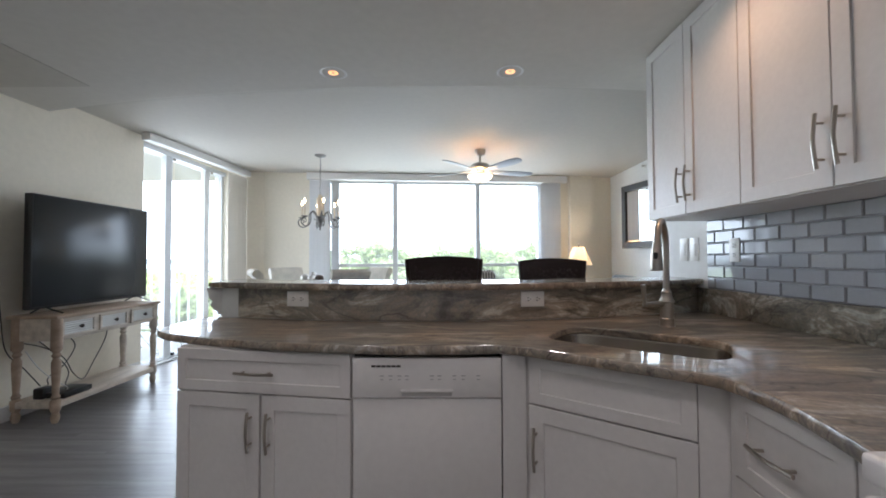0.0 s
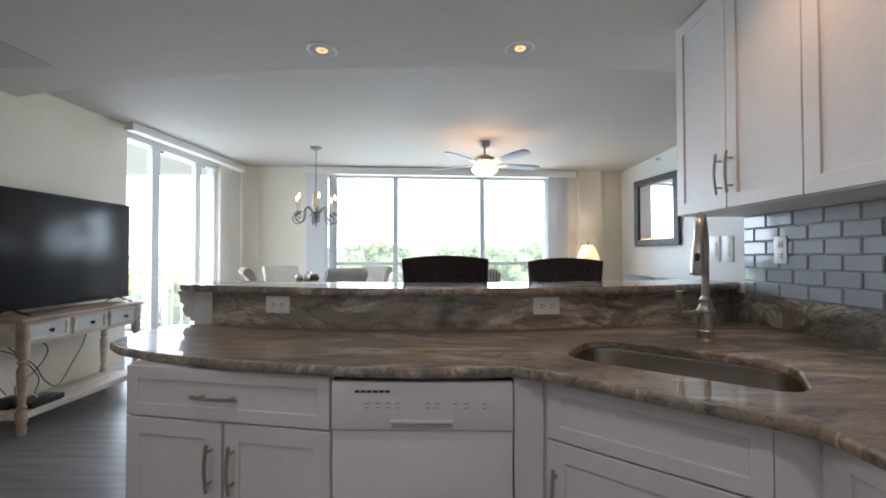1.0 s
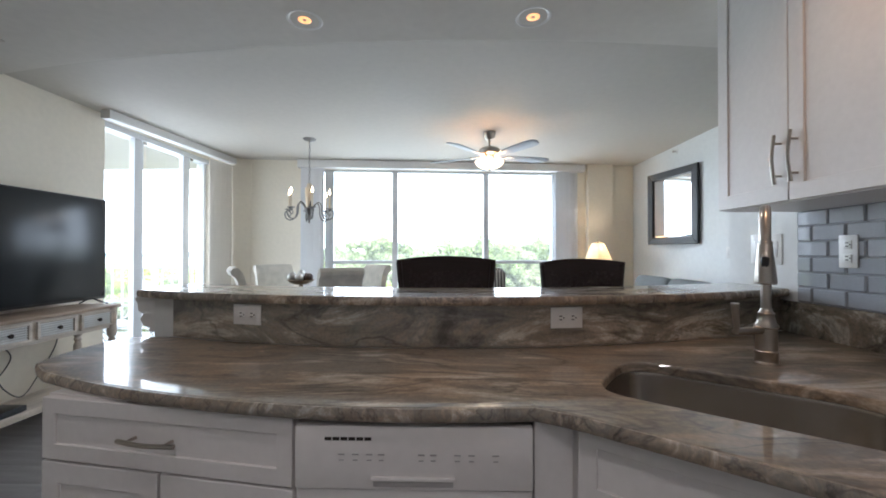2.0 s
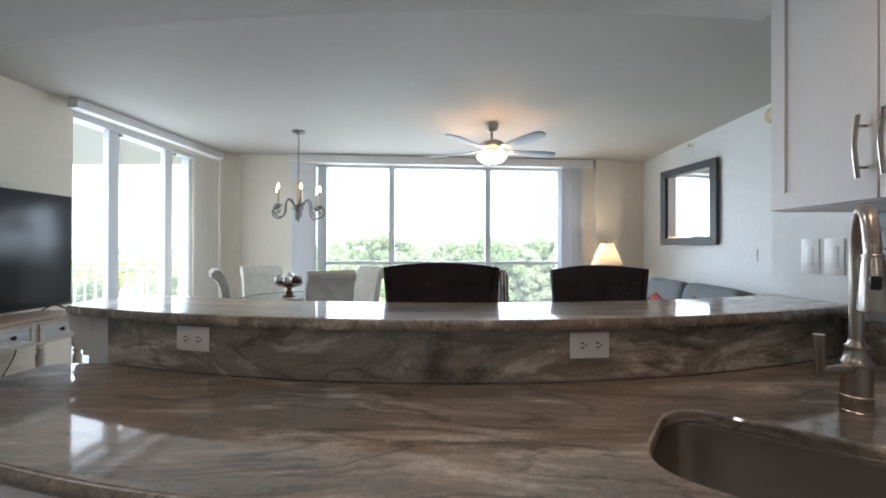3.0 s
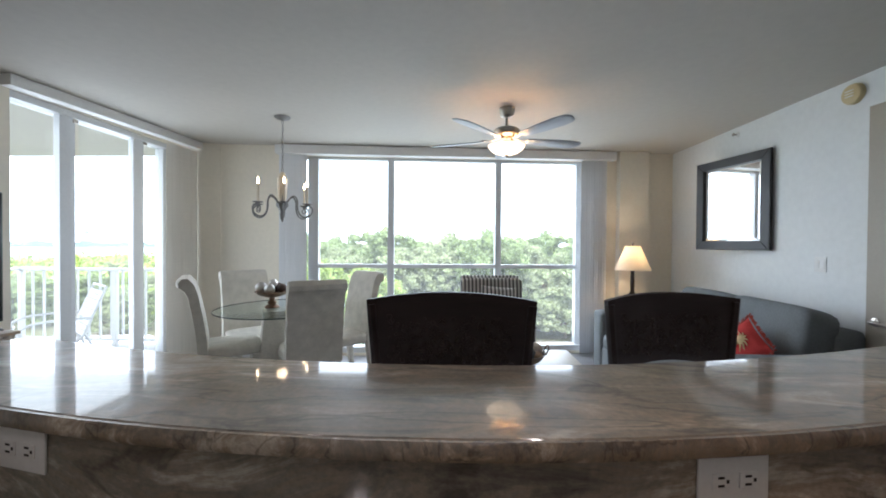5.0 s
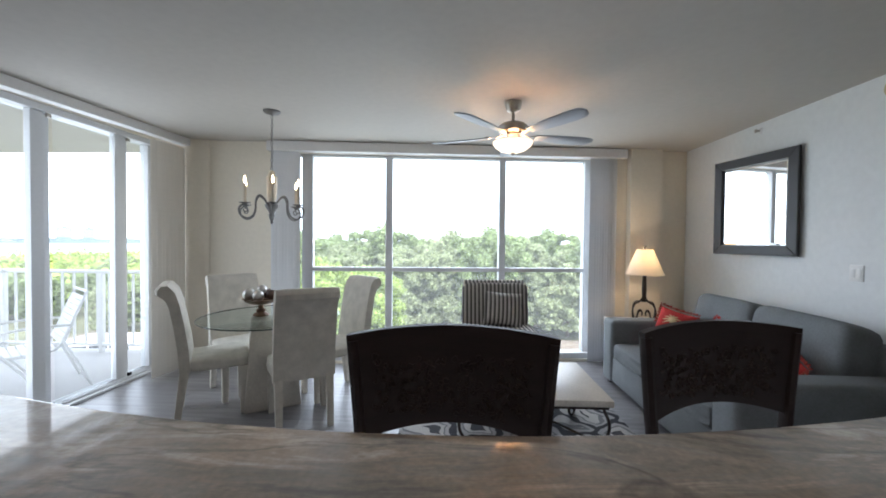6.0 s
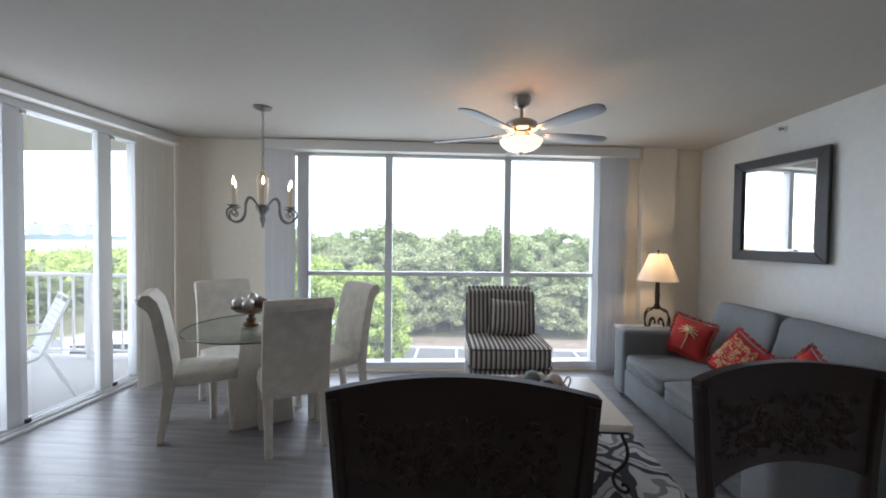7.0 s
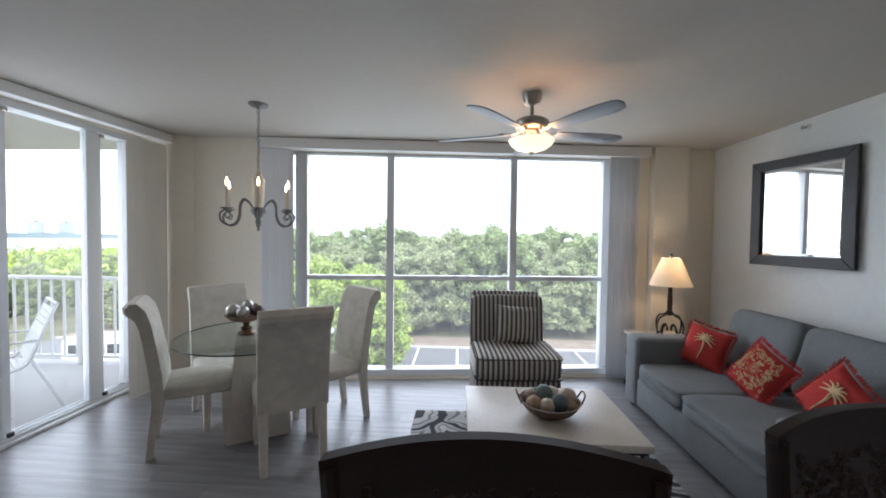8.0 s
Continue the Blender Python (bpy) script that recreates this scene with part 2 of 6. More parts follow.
def lathe(profile, seg=24, m=None, bm=None, caps=True):
    """Turns (radius, z) pairs about z."""
    bm = bm or bmesh.new()
    rings = []
    for r, z in profile:
        rings.append([bm.verts.new((r * math.cos(2 * math.pi * i / seg), r * math.sin(2 * math.pi * i / seg), z)) for i in range(seg)])
    for a, b in zip(rings, rings[1:]):
        for i in range(seg):
            bm.faces.new((a[i], a[(i + 1) % seg], b[(i + 1) % seg], b[i]))
    if caps:
        bm.faces.new(rings[0][::-1])
        bm.faces.new(rings[-1])
    if m is not None:
        bmesh.ops.transform(bm, matrix=m, verts=[v for r in rings for v in r])
    return bm


def smooth_path(pts, steps=6):
    """A Catmull-Rom curve through points."""
    p = [Vector(q) for q in pts]
    p = [p[0] * 2 - p[1]] + p + [p[-1] * 2 - p[-2]]
    out = []
    for i in range(1, len(p) - 2):
        for s in range(steps):
            t = s / steps
            out.append(0.5 * (2 * p[i] + (p[i + 1] - p[i - 1]) * t + (2 * p[i - 1] - 5 * p[i] + 4 * p[i + 1] - p[i + 2]) * t * t + (3 * p[i] - p[i - 1] - 3 * p[i + 1] + p[i + 2]) * t ** 3))
    out.append(p[-2])
    return out


def tube(pts, radius, seg=8, bm=None, flat=1.0):
    """A round or flattened bar along a path; radius is a number or a function of 0..1."""
    bm = bm or bmesh.new()
    pts = [Vector(p) for p in pts]
    up = Vector((0, 0, 1))
    rings = []
    prev = None
    for i, p in enumerate(pts):
        d = (pts[min(i + 1, len(pts) - 1)] - pts[max(i - 1, 0)]).normalized()
        if prev is None:
            a = d.cross(up) if abs(d.dot(up)) < 0.95 else d.cross(Vector((1, 0, 0)))
        else:
            a = prev - d * prev.dot(d)
        a.normalize()
        prev = a
        b = d.cross(a)
        r = radius(i / (len(pts) - 1)) if callable(radius) else radius
        rings.append([bm.verts.new(p + a * (r * math.cos(2 * math.pi * k / seg)) + b * (r * flat * math.sin(2 * math.pi * k / seg))) for k in range(seg)])
    for a, b in zip(rings, rings[1:]):
        for k in range(seg):
            bm.faces.new((a[k], a[(k + 1) % seg], b[(k + 1) % seg], b[k]))
    bm.faces.new(rings[0][::-1])
    bm.faces.new(rings[-1])
    return bm


def slab(outline, z0, z1, hole=None, bevel=0.0, bm=None):
    """A plate of that outline, with a hole in it if given."""
    bm = bm or bmesh.new()
    edges = []
    for loop in (outline, hole):
        if loop:
            vs = [bm.verts.new((x, y, z1)) for x, y in loop]
            edges += [bm.edges.new((vs[i], vs[(i + 1) % len(vs)])) for i in range(len(vs))]
    if hole:
        bmesh.ops.triangle_fill(bm, use_beauty=True, edges=edges)
        faces = list(bm.faces)
    else:
        faces = [bm.faces.new([e.verts[0] for e in edges])]
    r = bmesh.ops.extrude_face_region(bm, geom=faces)
    for v in r["geom"]:
        if isinstance(v, bmesh.types.BMVert):
            v.co.z = z0
    bmesh.ops.recalc_face_normals(bm, faces=bm.faces)
    if bevel:
        es = [e for e in bm.edges if len(e.link_faces) == 2 and e.calc_face_angle(0) > 0.9 and abs(e.verts[0].co.z - e.verts[1].co.z) < 1e-5]
        bmesh.ops.bevel(bm, geom=es, offset=bevel, segments=2, affect='EDGES', profile=0.5)
    return bm


def shaker(w, h, rail=0.06, d=0.019, inset=0.007):
    """A framed door or drawer front: x across, z up, its face towards -y at y=0."""
    bm = bmesh.new()
    loops = []
    for off, y in ((0, d), (0, 0.0018), (0.0018, 0), (rail - 0.0015, 0), (rail, 0.0015), (rail, inset)):
        loops.append([bm.verts.new(q) for q in ((off, y, off), (w - off, y, off), (w - off, y, h - off), (off, y, h - off))])
    for p, q in zip(loops, loops[1:]):
        for k in range(4):
            bm.faces.new((p[k], p[(k + 1) % 4], q[(k + 1) % 4], q[k]))
    bm.faces.new(loops[-1])
    bm.faces.new(loops[0][::-1])
    return bm


def bar_handle(length):
    """An arched bar pull along z on two posts, towards -y."""
    h = length / 2
    bm = tube(smooth_path([(0, -0.026, -h), (0, -0.031, -h * 0.6), (0, -0.036, 0), (0, -0.031, h * 0.6), (0, -0.026, h)], 4), 0.0062, 8)
    for s in (-1, 1):
        tube([(0, 0, s * h * 0.66), (0, -0.031, s * h * 0.66)], 0.0048, 8, bm)
    return bm


def arc(x0, x1, f, n=40):
    return [(x0 + (x1 - x0) * i / n, f(x0 + (x1 - x0) * i / n)) for i in range(n + 1)]


def rounded(pts, r, n=5):
    """A polygon with its corners rounded by r (a number or one for each corner)."""
    out = []
    for i, p in enumerate(pts):
        a, b, c = Vector(pts[i - 1]), Vector(p), Vector(pts[(i + 1) % len(pts)])
        q = r[i] if isinstance(r, (list, tuple)) else r
        if q <= 0:
            out.append(tuple(b))
            continue
        s, e = b + (a - b).normalized() * q, b + (c - b).normalized() * q
        for k in range(n + 1):
            t = k / n
            out.append(tuple((1 - t) ** 2 * s + 2 * t * (1 - t) * b + t * t * e))
    return out


# ---- the shell of the flat ----
def bar_front(x):
    return 0.53 + 0.135 * x * x


def bar_back(x):
    return 0.925 + 0.13 * x * x


def splash_y(x):
    return 0.56 + 0.135 * x * x


def soffit_y(x):
    return 1.285 + 0.038 * x * x


struct("floor", boxes((LEFT - 0.1, RIGHT + 0.1, BACK, 5.3, -0.12, -0.004)), M["grout"], "grey vinyl plank floor of the whole flat")
# left wall: solid by the television, an opening for the sliding doors
DOOR0, DOOR1, DOORTOP = 2.76, 4.43, 2.62
struct("wall_left", boxes((LEFT - 0.2, LEFT, BACK, DOOR0, 0, CEIL), (LEFT - 0.2, LEFT, DOOR1, 5.0, 0, CEIL), (LEFT - 0.2, LEFT, DOOR0, DOOR1, DOORTOP, CEIL)), M["wall"], "cream painted wall with a wide sliding door opening")
U0, U1, WTOP, WBOT = -2.15, 2.09, 2.56, 0.03
far_bm = boxes((-3.6, U0, 0, 0.22, 0, CEIL), (U1, 3.3, 0, 0.22, 0, CEIL), (U0, U1, 0, 0.22, WTOP, CEIL), (U0, U1, 0.001, 0.22, -0.1, WBOT))
struct("wall_far", far_bm, M["wall"], "cream painted wall round a wide picture window", m=FAR)
struct("wall_right", boxes((RIGHT, RIGHT + 0.15, 1.84, 5.4, 0, CEIL), (RIGHT, RIGHT + 0.15, BACK, 1.00, 0, CEIL), (RIGHT, RIGHT + 0.15, 1.00, 1.84, 2.43, CEIL), (RIGHT + 0.9, RIGHT + 1.0, 0.6, 2.0, 0, CEIL), (RIGHT + 0.15, RIGHT + 1.0, 0.5, 0.6, 0, CEIL), (RIGHT + 0.15, RIGHT + 1.0, 2.0, 2.1, 0, CEIL), (RIGHT + 0.15, RIGHT + 1.0, 0.5, 2.1, CEIL, CEIL + 0.2), (RIGHT + 0.101, RIGHT + 1.0, 1.001, 1.839, -0.12, -0.004), (RIGHT + 0.15, RIGHT + 0.899, 0.6, 1.00, -0.12, -0.004), (RIGHT + 0.15, RIGHT + 0.899, 1.84, 2.0, -0.12, -0.004)), M["wall_white"], "white painted wall with a doorway")
struct("wall_kitchen", boxes((KWALL, KWALL + 0.12, BACK, KEND, 0, CEIL)), M["wall_white"], "white painted kitchen side wall")
struct("wall_back", boxes((LEFT - 0.2, RIGHT + 0.15, BACK - 0.15, BACK, 0, CEIL)), M["wall_white"], "white painted wall behind the kitchen")
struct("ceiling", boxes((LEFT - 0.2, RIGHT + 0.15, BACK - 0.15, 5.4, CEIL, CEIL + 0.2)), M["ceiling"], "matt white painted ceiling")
edge = arc(LEFT, KWALL, soffit_y, 30)
struct("ceiling_soffit", slab([(LEFT, BACK)] + edge + [(KWALL, BACK)], SOFFIT, CEIL - 0.002), M["soffit"], "lowered white ceiling over the kitchen")
struct("wall_corner", slab([(LEFT, 4.425), (-2.87, 4.605), (-2.87, 4.70), (LEFT, 4.70)], 0, CEIL - 0.001), M["wall"], "cream painted wall angled into the corner")
struct("trim_column", boxes((2.22, 2.62, -0.10, 0.001, 0, CEIL - 0.001)), M["wall"], "cream painted boxed column by the window", m=FAR)

# ---- windows and sliding doors ----
def window_frame(name, parent, rows, m):
    return part(name, boxes(*rows, bevel=0.004), M["frame"], parent, m=m, smooth=False)


far_window = tagged(new("window_1"), "wide picture window with white aluminium mullions and a low transom", "window", kind="structure")
far_window.matrix_world = FAR
POSTS = [(-1.83, -1.70), (-0.815, -0.73), (0.605, 0.685), (1.70, 1.78), (2.03, 2.088)]
I4 = Matrix.Identity(4)
for a, b in POSTS:
    part("mullion", boxes((a, b, 0.06, 0.15, 0.105, 2.53), bevel=0.004), M["frame"], far_window, m=I4, smooth=False)
part("mullion", boxes((U0 + 0.002, U0 + 0.06, 0.06, 0.15, 0.105, 2.53), bevel=0.004), M["frame"], far_window, m=I4, smooth=False)
part("window_sill", boxes((U0 + 0.002, U1 - 0.002, 0.02, 0.17, 0.031, 0.105), bevel=0.006), M["frame"], far_window, m=I4, smooth=False)
part("head_rail", boxes((U0 + 0.002, U1 - 0.002, 0.06, 0.15, 2.53, 2.559), bevel=0.004), M["frame"], far_window, m=I4, smooth=False)
for a, b in ((-1.70, -0.815), (-0.73, 0.605), (0.685, 1.70)):
    part("transom", boxes((a + 0.001, b - 0.001, 0.065, 0.145, 1.125, 1.175), bevel=0.004), M["frame"], far_window, m=I4, smooth=False)
for a, b in ((-1.70, -0.815), (-0.73, 0.605), (0.685, 1.70)):
    for z0, z1 in ((0.106, 1.124), (1.176, 2.529)):
        g = part("pane", boxes((a, b, 0.10, 0.106, z0, z1)), M["glass"], far_window, m=I4, smooth=False)
        g.visible_shadow = False
for a, b in ((U0 + 0.061, -1.831), (1.781, 2.029)):
    g = part("pane", boxes((a, b, 0.10, 0.106, 0.106, 2.529)), M["glass"], far_window, m=I4, smooth=False)
    g.visible_shadow = False

slider = tagged(new("door_1"), "tall white-framed sliding glass doors to the balcony", "sliding door", kind="structure")
slider.matrix_world = pose(LEFT, 0, 0)
for a, b, x0, x1 in ((DOOR0 + 0.001, DOOR0 + 0.05, -0.16, -0.06), (3.17, 3.27, -0.10, -0.04), (3.275, 3.37, -0.16, -0.105), (3.94, 4.05, -0.10, -0.04), (4.055, 4.15, -0.16, -0.105), (DOOR1 - 0.05, DOOR1 - 0.001, -0.16, -0.06)):
    part("stile", boxes((x0, x1, a, b, 0.05, 2.56), bevel=0.004), M["frame"], slider, m=I4, smooth=False)
part("door_track", boxes((-0.18, 0.02, DOOR0 + 0.001, DOOR1 - 0.001, 0.0, 0.022), (-0.10, -0.085, DOOR0 + 0.001, DOOR1 - 0.001, 0.022, 0.045), (-0.04, -0.025, DOOR0 + 0.001, DOOR1 - 0.001, 0.022, 0.045), (-0.16, -0.145, DOOR0 + 0.001, DOOR1 - 0.001, 0.022, 0.045), bevel=0.002), M["frame"], slider, m=I4, smooth=False)
part("head_rail", boxes((-0.18, -0.02, DOOR0 + 0.001, DOOR1 - 0.001, 2.561, DOORTOP - 0.001), bevel=0.003), M["frame"], slider, m=I4, smooth=False)
for a, b, x in ((DOOR0 + 0.051, 3.169, -0.11), (3.371, 3.939, -0.075), (4.151, DOOR1 - 0.051, -0.11)):
    g = part("pane", boxes((x, x + 0.006, a, b, 0.046, 2.559)), M["glass"], slider, m=I4, smooth=False)
    g.visible_shadow = False
for y in (3.30, 4.08):
    part("lock_block", boxes((-0.039, -0.015, y - 0.02, y + 0.02, 0.05, 0.085), bevel=0.004), M["plastic_black"], slider, m=I4)
    part("lock_block", boxes((-0.039, -0.02, y - 0.02, y + 0.02, 2.52, 2.555), bevel=0.004), M["nickel"], slider, m=I4)

# valances and the stacked vertical blinds under them
tagged(put(boxes((-2.19, 2.17, -0.11, -0.005, 2.555, 2.666), bevel=0.004), "trim_valance", M["trim"], m=FAR), "white valance board over the picture window", "valance", kind="structure")
tagged(put(boxes((-0.10, 0.0, 0, 1.945, 2.588, 2.672), bevel=0.004), "trim_valance_side", M["trim"], m=pose(-3.19, 2.62, 0, 0, 0, -4.1)), "white valance board over the sliding doors", "valance", kind="structure")


def blind_stack(m, n, pitch, label, turn=62, vinyl="blind_white"):
    b = thing("vertical_blind", m, label, "blind", "vertical blinds")
    for i in range(n):
        bm = bmesh.new()
        pts = [(-0.042, 0.004), (-0.02, -0.002), (0, -0.004), (0.02, -0.002), (0.042, 0.004)]
        lo = [bm.verts.new((x, y, 0.02)) for x, y in pts] + [bm.verts.new((x, y + 0.0012, 0.02)) for x, y in pts[::-1]]
        f = bm.faces.new(lo)
        r = bmesh.ops.extrude_face_region(bm, geom=[f])
        for v in r["geom"]:
            if isinstance(v, bmesh.types.BMVert):
                v.co.z = 2.55
        part("slat", bm, M[vinyl], b, m=pose(i * pitch, 0, 0, 0, 0, turn + 3 * math.sin(i * 2.3)))
    return b


blind_stack(FAR @ pose(1.745, -0.055, 0), 10, 0.034, "white vertical blind slats stacked beside the picture window", 38)
blind_stack(FAR @ pose(-2.11, -0.055, 0), 8, 0.036, "white vertical blind slats drawn to the window's edge", 16)
blind_stack(pose(-3.135, 4.10, 0, 0, 0, 84), 12, 0.034, "cream vertical blind slats stacked beside the sliding doors", 9, "blind")

# ---- kitchen: knee wall, splashback, bar top, counter ----
wall_o = arc(-1.31, KWALL - 0.001, lambda x: splash_y(x) + 0.022, 30) + [(x, y) for x, y in arc(-1.31, KWALL - 0.001, lambda x: splash_y(x) + 0.14, 30)][::-1]
struct("wall_bar", slab(wall_o, 0, BAR - 0.037), M["wall_white"], "white knee wall that carries the raised bar")
sp = arc(-1.17, KWALL - 0.021, splash_y, 30) + arc(-1.17, KWALL - 0.021, lambda x: splash_y(x) + 0.021, 30)[::-1]
struct("trim_splashback", slab(sp, COUNTER + 0.001, BAR - 0.036), M["stone_grey"], "polished grey-brown quartzite upstand under the bar")
struct("trim_side_splashback", boxes((KWALL - 0.02, KWALL - 0.001, -0.9, splash_y(1.74), COUNTER + 0.001, 1.065), bevel=0.002), M["stone_grey"], "polished quartzite upstand along the tiled wall")


def chipped(bm, z_mid, amount=0.006):
    """Uneven, hand-chiselled stone edges."""
    for v in bm.verts:
        n = noise.noise_vector(Vector((v.co.x * 22, v.co.y * 22, v.co.z * 30)))
        v.co.x += n.x * amount
        v.co.y += n.y * amount


bar_o = arc(-1.33, KWALL - 0.002, bar_front, 110) + [(KWALL - 0.002, bar_back(KWALL))] + arc(KWALL - 0.03, -1.30, bar_back, 110) + [(-1.36, 1.10), (-1.395, 1.02), (-1.40, 0.86), (-1.375, 0.795)]
bm = slab(bar_o, BAR - 0.035, BAR, bevel=0.009)
chipped(bm, 0, 0.0008)
bar_thing = thing("bar_counter", pose(0, 0, 0), "curved polished brown quartzite bar top on the knee wall", "bar counter")
part("bar_slab", bm, M["stone"], bar_thing, smooth=False)


def counter_front(x):
    return -0.03 + 0.18 * x * x


front = arc(-1.22, 0.30, counter_front, 90)
diag = [(0.36, -0.045), (0.41, -0.075)] + [(0.41 + 0.43 * i / 24, -0.075 - 0.315 * i / 24) for i in range(1, 24)] + [(0.845, -0.395), (0.873, -0.43), (0.888, -0.48), (0.893, -0.56), (0.885, -0.66), (0.862, -0.76), (0.835, -0.858)]
rear = arc(KWALL - 0.002, -1.17, lambda x: splash_y(x) - 0.0005, 60)
outline = front + diag + [(KWALL - 0.002, -0.858)] + rear + [(-1.20, 0.74), (-1.33, 0.735), (-1.375, 0.70), (-1.385, 0.52), (-1.37, 0.40), (-1.335, 0.325), (-1.28, 0.28)]
SINK = pose(0.874, 0.080, 0, 0, 0, -35.8)


def sink_loop(hx, hy, r, n=8):
    pts = rounded([(-hx, -hy), (hx, -hy), (hx, hy), (-hx, hy)], [r * 0.75, r * 0.75, r, r], n)
    return [tuple((SINK @ Vector((x, y, 0))).xy) for x, y in pts]


bm = slab(outline, COUNTER - 0.035, COUNTER, hole=sink_loop(0.328, 0.194, 0.145), bevel=0.008)
chipped(bm, 0, 0.001)
ct = thing("countertop", pose(0, 0, 0), "polished brown quartzite worktop with a chiselled edge", "countertop")
part("worktop_slab", bm, M["stone"], ct, m=I4, smooth=False)


def rough_edge(path, z0, z1, seed):
    """A hand-chiselled stone edge that follows a path with the open side on its right."""
    pts = [Vector(q) for q in path]
    fine = []
    for a, b in zip(pts, pts[1:]):
        n = max(1, round((b - a).length / 0.007))
        fine += [a.lerp(b, k / n) for k in range(n)]
    fine.append(pts[-1])
    bm = bmesh.new()
    rows = []
    prof = [(-0.006, 0.0), (0.0015, 0.0), (0.0055, 0.2), (0.0065, 0.45), (0.0055, 0.75), (0.001, 1.0), (-0.006, 1.0)]
    for i, q in enumerate(fine):
        d = (fine[min(i + 1, len(fine) - 1)] - fine[max(i - 1, 0)]).normalized()
        out = Vector((d.y, -d.x))
        row = []
        for o, h in prof:
            w = noise.noise(Vector((q.x * 38 + seed, q.y * 38, h * 2.2))) * 0.0022 + noise.noise(Vector((q.x * 110, q.y * 110, h * 5 + seed))) * 0.0009
            amt = o + (w if 0 < h < 1 else w * 0.35)
            row.append(bm.verts.new((q.x + out.x * amt, q.y + out.y * amt, z0 + (z1 - z0) * h)))
        rows.append(row)
    for a, b in zip(rows, rows[1:]):
        for k in range(len(prof) - 1):
            bm.faces.new((a[k], b[k], b[k + 1], a[k + 1]))
    return bm


part("front_edge", rough_edge([(-1.335, 0.325), (-1.28, 0.28)] + front + diag, COUNTER - 0.0345, COUNTER - 0.0015, 3), M["stone_edge"], ct, "rough chiselled stone edge", m=I4)

part("front_edge", rough_edge([(-1.375, 0.795)] + arc(-1.33, KWALL - 0.002, bar_front, 110), BAR - 0.0345, BAR - 0.0015, 9), M["stone_edge"], bar_thing, "rough chiselled stone edge", m=I4)

# carved bracket under the end of the bar
br = [(0, 0), (0.03, 0.0), (0.03, 0.02), (0.06, 0.03), (0.075, 0.06), (0.06, 0.085), (0.085, 0.10), (0.09, 0.135), (0.10, 0.15), (0.10, 0.165), (0, 0.165)]
tagged(put(slab(br, -0.05, 0.05, bevel=0.003), "bracket", M["trim"], m=pose(-1.312, 0.87, 0.918, 90, 0, 0) @ pose(0, 0, 0, 0, 180, 0)), "white moulded bracket under the end of the bar", "bracket")

# sink bowl under the cut-out
sink = thing("sink", pose(0.874, 0.080, COUNTER - 0.036), "undermounted brushed steel sink bowl in the worktop", "sink")
bm = bmesh.new()
rings = []
for hx, hy, r, z in ((0.356, 0.222, 0.155, 0.0), (0.335, 0.201, 0.145, 0.0), (0.333, 0.199, 0.145, -0.01), (0.326, 0.192, 0.14, -0.15), (0.30, 0.17, 0.12, -0.185), (0.26, 0.125, 0.10, -0.192), (0.05, 0.05, 0.045, -0.198)):
    loop = sink_loop(hx, hy, r)
    rings.append([bm.verts.new((x - 0.874, y - 0.080, z)) for x, y in loop])
for a, b in zip(rings, rings[1:]):
    for i in range(len(a)):
        bm.faces.new((a[i], a[(i + 1) % len(a)], b[(i + 1) % len(b)], b[i]))
part("bowl", bm, M["steel"], sink, m=I4)
part("drain", lathe([(0.052, -0.199), (0.052, -0.193), (0.045, -0.192), (0.035, -0.197), (0.01, -0.198)], 20), M["steel"], sink, m=I4)

# faucet
faucet = thing("faucet", pose(1.19, 0.39, COUNTER), "brushed nickel pull-down kitchen faucet with a side lever", "faucet")
part("base", lathe([(0.030, 0), (0.030, 0.004), (0.028, 0.006), (0.0275, 0.035), (0.029, 0.038), (0.029, 0.042), (0.0265, 0.045), (0.026, 0.12), (0.030, 0.125), (0.030, 0.13), (0.024, 0.14), (0.019, 0.165), (0.021, 0.172), (0.0155, 0.18), (0.0140, 0.19)], 20), M["nickel"], faucet, m=Matrix.Diagonal((1.18, 1.18, 1, 1)))
d = Vector((-0.155, -0.19, 0)).normalized()
part("spout", tube(smooth_path([(0, 0, 0.185), (0, 0, 0.30), (0, 0, 0.42), d * 0.03 + Vector((0, 0, 0.485)), d * 0.095 + Vector((0, 0, 0.524)), d * 0.165 + Vector((0, 0, 0.505)), d * 0.205 + Vector((0, 0, 0.445)), d * 0.215 + Vector((0, 0, 0.41))], 6), 0.0152, 14), M["nickel"], faucet, m=I4)
head = part("spray_head", tube([d * 0.2145 + Vector((0, 0, 0.412)), d * 0.218 + Vector((0, 0, 0.40)), d * 0.224 + Vector((0, 0, 0.36)), d * 0.233 + Vector((0, 0, 0.295)), d * 0.234 + Vector((0, 0, 0.288))], lambda t: (0.0165, 0.019, 0.0222, 0.0285, 0.027)[round(t * 4)], 16), M["nickel"], faucet, m=I4)
part("button", boxes((-0.010, 0.010, -0.007, 0.007, -0.026, 0.026), bevel=0.006), M["plastic_black"], head, m=Matrix.Translation(d * 0.244 + Vector((0, 0, 0.345))) @ pose(0, 0, 0, 0, 0, -40))
part("collar", lathe([(0.0165, -0.006), (0.0185, -0.004), (0.0185, 0.004), (0.0165, 0.006)], 18, Matrix.Translation(d * 0.2145 + Vector((0, 0, 0.412)))), M["nickel"], head, m=I4)
lever = part("lever_arm", tube([(0, 0, 0.115), (-0.07, -0.02, 0.115), (-0.135, -0.04, 0.115)], lambda t: (0.016, 0.013, 0.012)[round(t * 2)], 12), M["nickel"], faucet, m=I4)
